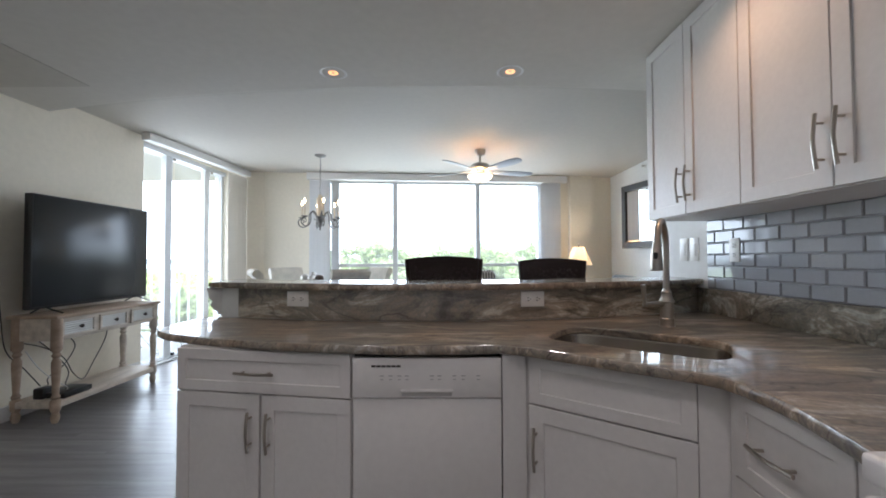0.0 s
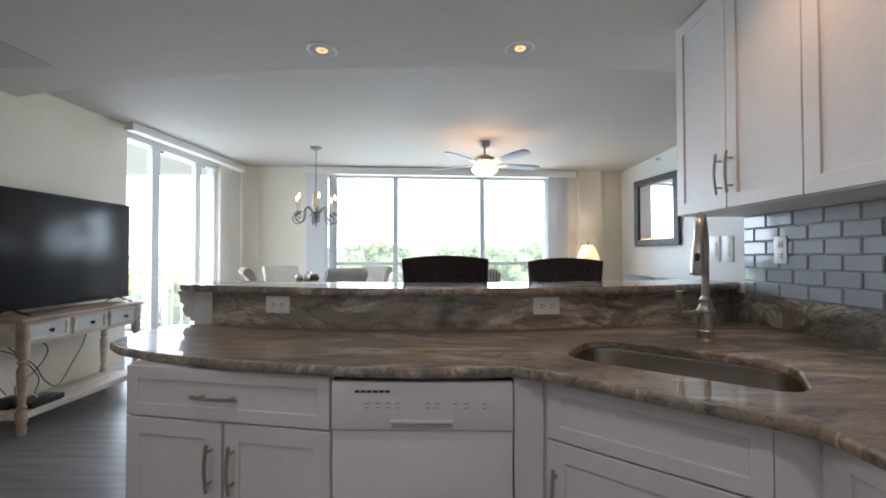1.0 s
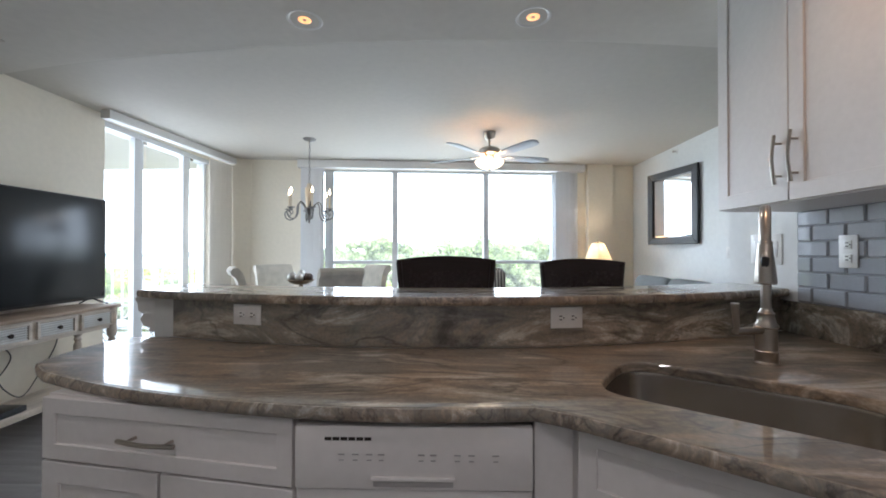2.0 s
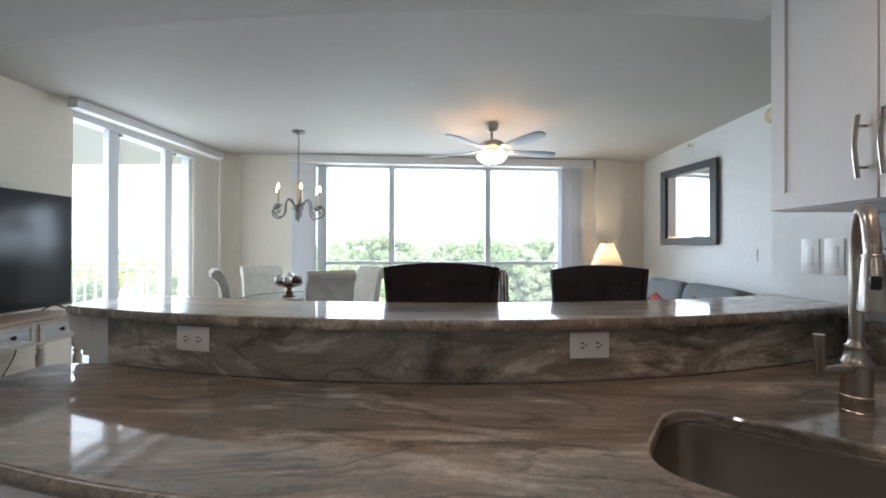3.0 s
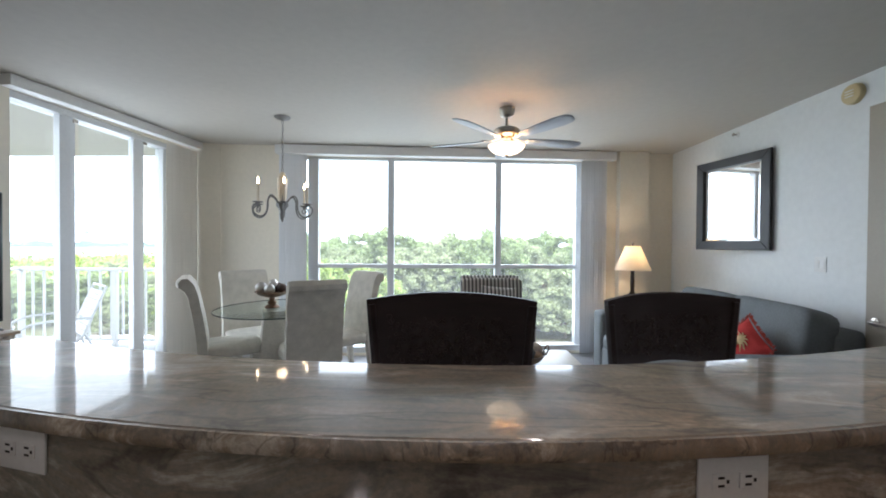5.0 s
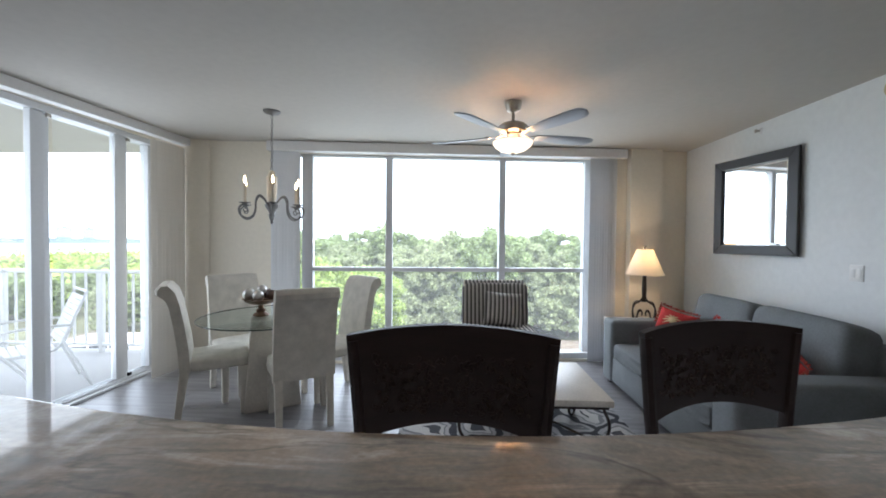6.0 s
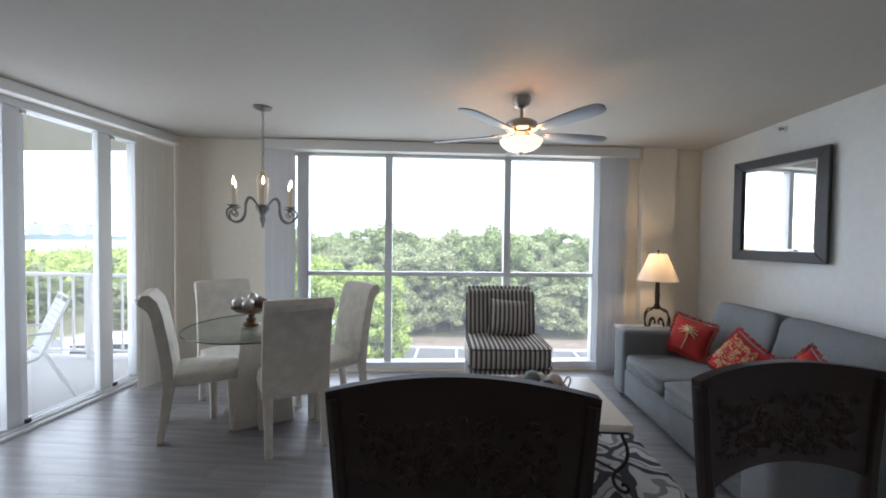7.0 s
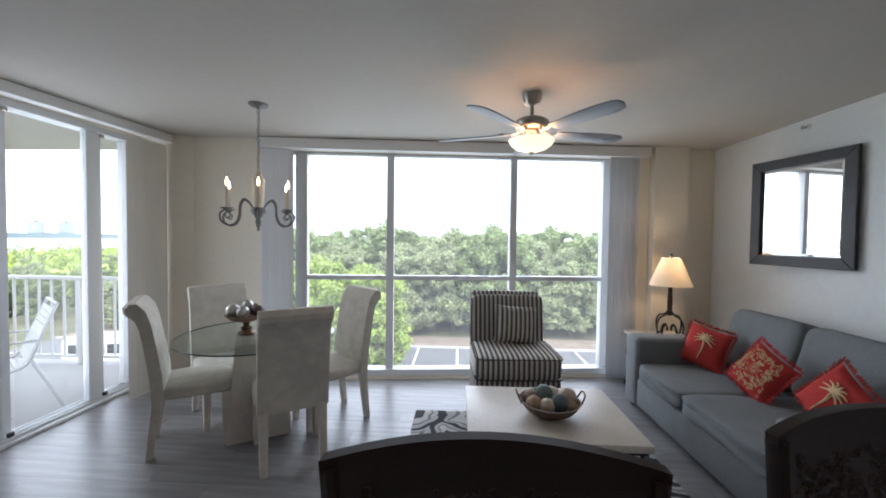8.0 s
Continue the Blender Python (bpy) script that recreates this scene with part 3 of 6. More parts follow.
part("lever", tube(smooth_path([(-0.130, -0.039, 0.105), (-0.131, -0.04, 0.14), (-0.136, -0.042, 0.18), (-0.138, -0.043, 0.212)], 3), lambda t: 0.008 + 0.005 * t, 10), M["nickel"], lever, m=I4)


def fix_handle(parent, m, length=0.16):
    return part("handle", bar_handle(length), M["nickel"], parent, "brushed nickel bar pull", m=m)


# base cabinet left of the dishwasher: drawer over two doors
ang = 8.9
cab1 = thing("base_cabinet", pose(-0.306, 0.004, 0, 0, 0, 180 - ang) @ pose(0, 0, 0, 0, 0, 180), "white shaker base cabinet with a drawer over two doors", "cabinet", "base cabinets")
part("body", boxes((-0.81, 0, 0.021, 0.56, 0.10, 0.877), (-0.81, 0, 0.09, 0.5, 0.0, 0.10)), M["cab"], cab1, m=I4, smooth=False)
dr = part("drawer_front", shaker(0.80, 0.178, 0.045), M["cab"], cab1, m=pose(-0.806, 0, 0.694), smooth=False)
fix_handle(dr, pose(0.385, 0, 0.088, 0, 90, 0), 0.18)
for x, hx in ((-0.806, 0.36), (-0.400, 0.04)):
    dd = part("door", shaker(0.396, 0.572, 0.06), M["cab"], cab1, m=pose(x, 0, 0.115), smooth=False)
    fix_handle(dd, pose(hx, 0, 0.425), 0.165)

# dishwasher
dw = thing("dishwasher", pose(0, 0, 0), "white built-in dishwasher with a recessed handle", "dishwasher")
part("body", boxes((-0.299, 0.299, 0.03, 0.56, 0.10, 0.868)), M["dark"], dw, m=I4, smooth=False)
part("door_panel", boxes((-0.299, 0.299, 0, 0.03, 0.115, 0.70), bevel=0.005), M["appliance"], dw, m=I4)
cp = part("control_panel", boxes((-0.299, 0.299, -0.012, 0.03, 0.703, 0.862), bevel=0.006), M["appliance"], dw, m=I4)
part("vent", boxes(*[(-0.222 + i * 0.02, -0.205 + i * 0.02, -0.0135, -0.01, 0.826, 0.834) for i in range(6)]), M["dark"], cp, m=I4, smooth=False)
part("handle_recess", boxes((-0.10, 0.10, -0.0136, -0.011, 0.712, 0.728), bevel=0.0008), mat("recess_shadow_grey", (0.45, 0.44, 0.43), 0.4), cp, m=I4)
part("handle_lip", boxes((-0.105, 0.105, -0.02, -0.011, 0.728, 0.738), bevel=0.003), M["appliance"], cp, m=I4)
grey = mat("grey_print", (0.35, 0.34, 0.34), 0.5)
for x in (-0.18, -0.145, -0.11, -0.08, 0.02, 0.05, 0.11, 0.145, 0.205):
    part("button", boxes((x - 0.008, x + 0.008, -0.0135, -0.011, 0.790, 0.793), (x - 0.006, x + 0.006, -0.0135, -0.011, 0.776, 0.7785)), grey, cp, m=I4, smooth=False)
part("kick_plate", boxes((-0.296, 0.296, 0.06, 0.075, 0, 0.10)), M["appliance"], dw, m=I4, smooth=False)

# corner sink cabinet on the diagonal
a0, a1 = Vector((0.405, -0.018)), Vector((0.858, -0.345))
L = (a1 - a0).length
cab2 = thing("sink_cabinet", pose(a0.x, a0.y, 0, 0, 0, math.degrees(math.atan2(a1.y - a0.y, a1.x - a0.x))), "white shaker corner sink cabinet set on the diagonal", "cabinet", "base cabinets")
part("body", boxes((-0.02, L + 0.02, 0.021, 0.45, 0.10, 0.66), (-0.02, L + 0.02, 0.021, 0.06, 0.66, 0.877), (-0.02, L + 0.02, 0.09, 0.4, 0, 0.10)), M["cab"], cab2, m=I4, smooth=False)
part("drawer_front", shaker(L, 0.185, 0.045), M["cab"], cab2, m=pose(0, 0, 0.687), smooth=False)
dd = part("door", shaker(L, 0.565, 0.06), M["cab"], cab2, m=pose(0, 0, 0.115), smooth=False)
fix_handle(dd, pose(0.03, 0, 0.405), 0.165)
part("filler", boxes((L + 0.002, L + 0.13, 0.004, 0.02, 0.10, 0.877)), M["cab"], cab2, m=I4, smooth=False)
part("filler", boxes((0.3035, 0.398, 0.0, 0.02, 0.10, 0.877)), M["cab"], cab2, m=cab2.matrix_world.inverted(), smooth=False)

# drawer unit beside the stove, facing the aisle
cab3 = thing("drawer_cabinet", pose(0.915, -0.40, 0, 0, 0, -93), "white shaker drawer cabinet beside the stove", "cabinet", "base cabinets")
part("body", boxes((0.0, 0.45, 0.021, 0.5, 0.10, 0.877), (0, 0.45, 0.09, 0.5, 0, 0.10)), M["cab"], cab3, m=I4, smooth=False)
for z, h in ((0.632, 0.24), (0.365, 0.262), (0.115, 0.245)):
    dr = part("drawer_front", shaker(0.345, h, 0.045), M["cab"], cab3, m=pose(0.022, 0, z), smooth=False)
    fix_handle(dr, pose(0.155, 0, h / 2, 0, 90, 0), 0.15)
part("filler", boxes((0, 0.019, 0.004, 0.02, 0.10, 0.877), (0.37, 0.45, 0.004, 0.02, 0.10, 0.877)), M["cab"], cab3, m=I4, smooth=False)

# stove, only its corner comes into view
stove = thing("stove", pose(0.80, -1.62, 0), "white enamel kitchen stove beside the worktop", "stove")
part("body", boxes((0.03, 0.92, 0, 0.752, 0.03, 0.86), bevel=0.006), M["appliance"], stove, m=I4)
part("cooktop", boxes((-0.005, 0.93, 0, 0.752, 0.872, 0.925), bevel=0.012, seg=3), M["appliance"], stove, m=I4)
part("oven_door", boxes((-0.012, 0.028, 0.01, 0.742, 0.20, 0.855), bevel=0.01, seg=3), M["appliance"], stove, m=I4)
part("oven_handle", tube([(-0.05, 0.08, 0.80), (-0.05, 0.67, 0.80)], 0.012, 10), M["appliance"], stove, m=I4)


# wall cabinets
def wall_cabinet(y_hi, w):
    c = thing("wall_cabinet", pose(1.365, y_hi, 1.49, 0, 0, -90), "white shaker wall cabinet with two doors", "cabinet", "wall cabinets")
    part("body", boxes((0.001, w - 0.001, 0.02, 0.373, 0.0, SOFFIT - 1.492)), M["cab"], c, m=I4, smooth=False)
    for i in (0, 1):
        dd = part("door", shaker(w / 2 - 0.004, SOFFIT - 1.51, 0.062), M["cab"], c, m=pose(0.002 + i * w / 2, 0, 0.004), smooth=False)
        fix_handle(dd, pose(w / 2 - 0.034 if i == 0 else 0.036, 0, 0.16), 0.19)
    return c


wall_cabinet(0.88, 0.76)
wall_cabinet(0.12, 0.80)
wall_cabinet(-0.68, 0.80)


# sockets and switches
def plate(name, m, w, h, label, inserts):
    p = thing(name, m, label, "socket" if name == "outlet" else "switch", "sockets and switches")
    part("cover_plate", boxes((-w / 2, w / 2, -0.006, -0.0005, -h / 2, h / 2), bevel=0.002), M["plastic_white"], p, m=I4)
    for kind, x, z, iw, ih in inserts:
        q = part(kind, boxes((x - iw / 2, x + iw / 2, -0.009, -0.005, z - ih / 2, z + ih / 2), bevel=0.0015), M["plastic_white"], p, m=I4)
        if kind == "receptacle":
            part("slot", boxes((x - 0.007, x + 0.005, -0.0096, -0.0085, z + 0.005, z + 0.009), (x - 0.007, x + 0.005, -0.0096, -0.0085, z - 0.009, z - 0.005), (x + 0.009, x + 0.014, -0.0096, -0.0085, z - 0.003, z + 0.003)), M["dark"], q, m=I4, smooth=False)
    return p


for x in (-0.770, 0.562):
    slope = math.degrees(math.atan(0.27 * x))
    plate("outlet", pose(x, splash_y(x), 1.032, 0, 0, slope), 0.135, 0.085, "white double socket in the stone upstand", [("receptacle", -0.026, 0, 0.034, 0.028), ("receptacle", 0.026, 0, 0.034, 0.028)])
plate("outlet", pose(KWALL - 0.0158, 0.635, 1.302, 0, 0, -90), 0.075, 0.135, "white upright socket in the tiled splashback", [("receptacle", 0, 0.028, 0.034, 0.034), ("receptacle", 0, -0.028, 0.034, 0.034)])
for y in (1.12, 1.01):
    plate("switch", pose(KWALL, y, 1.315, 0, 0, -90), 0.085, 0.155, "blank white plastic wall plate", [("rocker", 0, 0, 0.04, 0.085)])
plate("switch", pose(RIGHT, 3.07, 1.30, 0, 0, -90), 0.10, 0.12, "white wall switch plate", [("rocker", -0.022, 0, 0.03, 0.065), ("rocker", 0.022, 0, 0.03, 0.065)])


# recessed ceiling lights
warm = glow("warm_lamp_glow", (1.0, 0.46, 0.16), 0.75)
for x in (-0.70, 0.53):
    r = thing("recessed_light", pose(x, 1.07, SOFFIT), "recessed ceiling downlight with a warm glowing bulb", "ceiling light", "downlights")
    part("trim_ring", lathe([(0.070, 0.010), (0.072, 0.001), (0.088, -0.004), (0.095, -0.001), (0.093, 0.0005), (0.074, 0.010)], 28), M["trim"], r, m=I4)
    part("bulb", lathe([(0.001, 0.0005), (0.03, -0.001), (0.05, 0.003), (0.066, 0.006), (0.066, 0.009)], 20), warm, r, m=I4)
# the last three are unseen fill added to brighten the cabinet fronts
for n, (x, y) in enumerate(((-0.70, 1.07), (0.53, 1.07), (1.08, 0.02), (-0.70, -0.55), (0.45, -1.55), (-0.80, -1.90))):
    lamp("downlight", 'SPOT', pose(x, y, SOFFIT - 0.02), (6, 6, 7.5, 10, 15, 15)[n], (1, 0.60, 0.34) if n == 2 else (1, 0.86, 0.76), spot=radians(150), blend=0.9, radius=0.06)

# supply vent in the living room ceiling
vent = thing("ceiling_vent", pose(2.60, 1.85, CEIL), "white louvred air vent in the ceiling", "vent")
part("frame", boxes((-0.20, 0.20, -0.13, -0.105, -0.012, -0.0005), (-0.20, 0.20, 0.105, 0.13, -0.012, -0.0005), (-0.20, -0.175, -0.105, 0.105, -0.012, -0.0005), (0.175, 0.20, -0.105, 0.105, -0.012, -0.0005), bevel=0.002), M["trim"], vent, m=I4, smooth=False)
for k in range(8):
    part("slat", boxes((-0.174, 0.174, -0.011, 0.011, -0.001, 0.001)), M["trim"], vent, m=pose(0, -0.09 + k * 0.026, -0.007, 35, 0, 0), smooth=False)
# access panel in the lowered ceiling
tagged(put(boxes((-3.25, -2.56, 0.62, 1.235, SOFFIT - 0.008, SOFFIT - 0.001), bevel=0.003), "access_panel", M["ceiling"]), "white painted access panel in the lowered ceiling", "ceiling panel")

# ---- living room ----
M.update({
    "tv_body": mat("black_tv_plastic", (0.010, 0.010, 0.011), 0.3, spread=0.1),
    "screen": mat("glossy_black_screen", (0.020, 0.023, 0.025), 0.2, scale=2, spread=0.05, fine=0.0, spec=0.32),
    "whitewash": mat("whitewashed_wood", (0.62, 0.55, 0.47), 0.65, scale=5, spread=0.22, fine=0.14, stretch=(4, 1, 4), bump=0.1, bump_scale=50),
    "louvre_white": mat("chalk_white_louvres", (0.70, 0.70, 0.68), 0.6, scale=6, spread=0.12),
    "driftwood": mat("pale_stripped_wood", (0.40, 0.30, 0.22), 0.65, scale=5, spread=0.2, fine=0.12, stretch=(4, 1, 4), bump=0.1, bump_scale=50),
    "chenille": mat("ivory_chenille", (0.62, 0.58, 0.51), 0.95, scale=13, spread=0.13, fine=0.10, bump=0.5, bump_scale=180, spec=0.1),
    "grey_cloth": mat("slate_grey_upholstery", (0.19, 0.20, 0.205), 0.92, scale=5, spread=0.10, fine=0.10, bump=0.4, bump_scale=420, spec=0.15),
    "red_cloth": mat("coral_red_linen", (0.44, 0.045, 0.04), 0.9, scale=8, spread=0.12, fine=0.12, bump=0.4, bump_scale=300, spec=0.15),
    "gold_cloth": mat("straw_embroidery", (0.62, 0.45, 0.24), 0.85, scale=20, spread=0.15, bump=0.4, bump_scale=300),
    "brown_fringe": mat("brown_fringe", (0.32, 0.055, 0.04), 0.95, scale=30, spread=0.3, spec=0.1),
    "espresso": mat("espresso_stained_wood", (0.023, 0.015, 0.013), 0.5, spec=0.18, scale=3, spread=0.25, fine=0.12, stretch=(2, 2, 12)),
    "carved": mat("rubbed_walnut_carving", (0.029, 0.018, 0.015), 0.5, spec=0.25, scale=6, spread=0.4, fine=0.15),
    "iron": mat("dark_wrought_iron", (0.035, 0.027, 0.022), 0.5, 0.6, scale=12, spread=0.3, bump=0.15, bump_scale=90),
    "grey_iron": mat("pewter_iron", (0.22, 0.21, 0.20), 0.5, 0.7, scale=12, spread=0.2),
    "stone_top": mat("travertine_table_top", (0.62, 0.57, 0.50), 0.38, scale=4, spread=0.10, fine=0.10, bump=0.2, bump_scale=40),
    "mirror": mat("silver_mirror", (0.93, 0.94, 0.94), 0.015, 1.0, spread=0.0, fine=0.0),
    "mirror_frame": mat("dark_charcoal_frame", (0.035, 0.032, 0.032), 0.42, scale=8, spread=0.15),
    "candle": mat("ivory_candle_sleeve", (0.75, 0.66, 0.52), 0.6, spread=0.05),
    "blade": mat("grey_fan_blade", (0.30, 0.32, 0.35), 0.4, scale=3, spread=0.06, stretch=(1, 8, 1)),
    "wicker": mat("brown_wicker", (0.12, 0.075, 0.045), 0.6, scale=60, spread=0.35, bump=0.5, bump_scale=120),
    "bronze": mat("antique_bronze", (0.20, 0.12, 0.07), 0.4, 0.5, scale=15, spread=0.3),
    "white_metal": mat("white_powder_coat", (0.56, 0.56, 0.55), 0.45, spread=0.03),
    "beige_plastic": mat("aged_beige_plastic", (0.62, 0.50, 0.28), 0.5, spread=0.05),
    "door": mat("taupe_door_paint", (0.40, 0.35, 0.28), 0.5, scale=3, spread=0.04),
})


def striped(name):
    """Woven ticking: alternating pale and charcoal stripes along x."""
    m = mat(name, (1, 1, 1), 0.9, scale=10, spread=0.06, fine=0.08, bump=0.3, bump_scale=350, spec=0.1)
    nt = m.node_tree
    tint = [n for n in nt.nodes if n.type == 'VECT_MATH' and n.operation == 'SCALE'][0]
    tc = [n for n in nt.nodes if n.type == 'TEX_COORD'][0]
    sep = nt.nodes.new("ShaderNodeSeparateXYZ")
    nt.links.new(tc.outputs["Object"], sep.inputs[0])
    mu = nt.nodes.new("ShaderNodeMath")
    mu.operation = 'MULTIPLY'
    mu.inputs[1].default_value = 1 / 0.043
    nt.links.new(sep.outputs[0], mu.inputs[0])
    fr = nt.nodes.new("ShaderNodeMath")
    fr.operation = 'FRACT'
    nt.links.new(mu.outputs[0], fr.inputs[0])
    cr = nt.nodes.new("ShaderNodeValToRGB")
    cr.color_ramp.interpolation = 'CONSTANT'
    pale, dark, mid = (0.58, 0.55, 0.50, 1), (0.045, 0.042, 0.042, 1), (0.22, 0.20, 0.19, 1)
    cols = [(0.0, pale), (0.46, dark), (0.56, mid), (0.70, dark), (0.97, pale)]
    for i, (p, c) in enumerate(cols):
        e = cr.color_ramp.elements[i] if i < 2 else cr.color_ramp.elements.new(p)
        e.position, e.color = p, c
    nt.links.new(fr.outputs[0], cr.inputs[0])
    nt.links.new(cr.outputs[0], tint.inputs[0])
    return m


M["stripe"] = striped("striped_ticking")


def cushion(w, d, h, puff=0.25, n=10, bm=None, m=None, seed=0, k=5.0):
    """A stuffed box: w x d x h centred on its base, its faces swollen and its corners soft."""
    bm = bm or bmesh.new()
    r = bmesh.ops.create_cube(bm, size=2)
    es = list({e for v in r["verts"] for e in v.link_edges})
    bmesh.ops.subdivide_edges(bm, edges=es, cuts=n, use_grid_fill=True)
    vs = list(bm.verts)
    for v in vs:
        x, y, z = v.co
        norm = (abs(x) ** k + abs(y) ** k + abs(z) ** k) ** (1 / k)
        q = Vector((x, y, z)) / max(norm, 1e-6)
        bulge = 1 + puff * (1 - q.x ** 4) * (1 - q.y ** 4) * (0.5 if h < min(w, d) else 1)
        wob = noise.noise(Vector((q.x * 1.7 + seed, q.y * 1.7, q.z * 1.7))) * 0.03
        v.co = Vector((q.x * w / 2 * (1 + wob), q.y * d / 2 * (1 + wob), h / 2 + q.z * h / 2 * (bulge * 0.9 if h < min(w, d) else 1)))
    if m is not None:
        bmesh.ops.transform(bm, matrix=m, verts=vs)
    return bm


def pillow_mesh(w, h, t, n=12):
    """A throw pillow standing in the xz plane, pinched at its corners."""
    bm = bmesh.new()
    grid = {}
    for s in (-1, 1):
        for i in range(n + 1):
            for j in range(n + 1):
                u, v = 2 * i / n - 1, 2 * j / n - 1
                edge = (1 - u ** 2) * (1 - v ** 2)
                th = t * edge ** 0.42
                pinch = 1 - 0.07 * (1 - v * v) * abs(u) ** 3
                pinch2 = 1 - 0.07 * (1 - u * u) * abs(v) ** 3
                if abs(u) == 1 or abs(v) == 1:
                    if s == 1:
                        grid[s, i, j] = grid[-1, i, j]
                        continue
                grid[s, i, j] = bm.verts.new((u * w / 2 * pinch, s * th / 2, h / 2 + v * h / 2 * pinch2))
        for i in range(n):
            for j in range(n):
                q = [grid[s, i, j], grid[s, i + 1, j], grid[s, i + 1, j + 1], grid[s, i, j + 1]]
                bm.faces.new(q if s < 0 else q[::-1])
    return bm


# television on its stand
stand = thing("console_table", pose(-3.10, 1.90, 0), "whitewashed console table with three louvred drawers on turned legs", "console table")
SX, SY, SH = 0.40, 1.07, 0.83
part("tabletop", boxes((-SX / 2, SX / 2, -SY / 2, SY / 2, SH - 0.025, SH), bevel=0.006), M["driftwood"], stand, m=I4)
part("apron", boxes((-SX / 2 + 0.03, SX / 2 - 0.035, -SY / 2 + 0.03, SY / 2 - 0.03, SH - 0.20, SH - 0.026), bevel=0.003), M["whitewash"], stand, m=I4)
for i in range(3):
    y = -0.33 + 0.33 * i
    dr = part("drawer", boxes((SX / 2 - 0.034, SX / 2 - 0.018, y - 0.145, y + 0.145, SH - 0.175, SH - 0.16), (SX / 2 - 0.034, SX / 2 - 0.018, y - 0.145, y + 0.145, SH - 0.06, SH - 0.045), (SX / 2 - 0.034, SX / 2 - 0.018, y - 0.145, y - 0.125, SH - 0.16, SH - 0.06), (SX / 2 - 0.034, SX / 2 - 0.018, y + 0.125, y + 0.145, SH - 0.16, SH - 0.06), bevel=0.002), M["whitewash"], stand, m=I4)
    for k in range(6):
        bm = bmesh.new()
        box(bm, -0.008, 0.008, -0.124, 0.124, -0.0025, 0.0025)
        part("louvre", bm, M["louvre_white"], dr, m=pose(SX / 2 - 0.030, y, SH - 0.152 + k * 0.017, 0, 38, 0), smooth=False)
    part("knob", lathe([(0.006, 0), (0.006, 0.012), (0.015, 0.018), (0.016, 0.026), (0.009, 0.032)], 12, pose(SX / 2 - 0.022, y, SH - 0.108, 0, 90, 0)), M["iron"], dr, m=I4)
leg_profile = [(0.018, 0), (0.026, 0.02), (0.030, 0.05), (0.022, 0.08), (0.032, 0.10), (0.034, 0.11), (0.034, 0.17), (0.022, 0.185), (0.030, 0.20), (0.020, 0.22), (0.024, 0.30), (0.030, 0.42), (0.030, 0.47), (0.019, 0.50), (0.030, 0.52), (0.020, 0.54), (0.033, 0.56), (0.036, 0.565), (0.036, 0.803)]
for sx in (-1, 1):
    for sy in (-1, 1):
        part("leg", lathe(leg_profile, 14, pose(sx * (SX / 2 - 0.045), sy * (SY / 2 - 0.045), 0)), M["driftwood"] if sy < 0 else M["whitewash"], stand, m=I4)
part("shelf", boxes((-SX / 2 + 0.02, SX / 2 - 0.02, -SY / 2 + 0.02, SY / 2 - 0.02, 0.115, 0.165), bevel=0.006), M["whitewash"], stand, m=I4)

tv = thing("television", pose(-3.12, 1.93, SH), "large flat black television on two splayed feet, switched off", "television")
part("case", boxes((-0.05, 0.012, -0.57, 0.57, 0.045, 0.95), bevel=0.005), M["tv_body"], tv, m=I4)
part("screen", boxes((0.0121, 0.0145, -0.558, 0.558, 0.068, 0.940), bevel=0.001), M["screen"], tv, m=I4)
for y in (-0.45, 0.45):
    ft = bmesh.new()
    for s in (-1, 1):
        tube([(0, y, 0.06), (s * 0.06, y, 0.035), (s * 0.13, y + 0.02, 0.007)], 0.009, 8, ft, 0.7)
    part("foot", ft, M["tv_body"], tv, m=I4)
box_tv = thing("cable_box", pose(-3.02, 1.58, 0.165), "small black cable box on the console's shelf", "cable box")
part("case", boxes((-0.09, 0.09, -0.12, 0.12, 0.004, 0.045), bevel=0.006), M["plastic_black"], box_tv, m=I4)
part("foot", boxes((-0.08, 0.08, -0.1, 0.1, 0, 0.005)), M["plastic_black"], box_tv, m=I4)
adapter = tagged(put(boxes((-3.16, -3.08, 1.44, 1.54, 0.166, 0.25), bevel=0.01), "power_adapter", M["plastic_black"], smooth=True), "black power adapter on the console's shelf", "adapter")
for i, pts in enumerate([
        [(-3.36, 1.36, 1.25), (-3.34, 1.34, 1.10), (-3.33, 1.36, 0.8), (-3.33, 1.4, 0.55), (-3.25, 1.46, 0.4), (-3.14, 1.48, 0.26)],
        [(-3.36, 1.75, 0.62), (-3.27, 1.80, 0.60), (-3.22, 1.84, 0.50), (-3.2, 1.72, 0.36), (-3.18, 1.58, 0.30), (-3.12, 1.52, 0.26)],
        [(-3.35, 2.30, 0.68), (-3.32, 2.26, 0.5), (-3.3, 2.1, 0.28), (-3.2, 1.9, 0.19), (-3.12, 1.72, 0.30), (-3.1, 1.62, 0.45), (-3.2, 1.55, 0.55), (-3.36, 1.5, 0.6)],
        [(-3.36, 1.62, 0.62), (-3.2, 1.62, 0.5), (-3.1, 1.66, 0.34), (-3.06, 1.6, 0.24), (-3.02, 1.58, 0.20)],
        [(-3.2, 1.42, 0.55), (-3.12, 1.44, 0.42), (-3.05, 1.5, 0.30), (-3.0, 1.56, 0.22), (-3.06, 1.52, 0.185), (-3.12, 1.5, 0.22)]]):
    tagged(put(tube(smooth_path(pts, 6), 0.004, 6), "power_cable", M["plastic_black"] if i != 4 else M["plastic_white"], smooth=True), "loose cable hanging behind the console table", "cable", "cables")
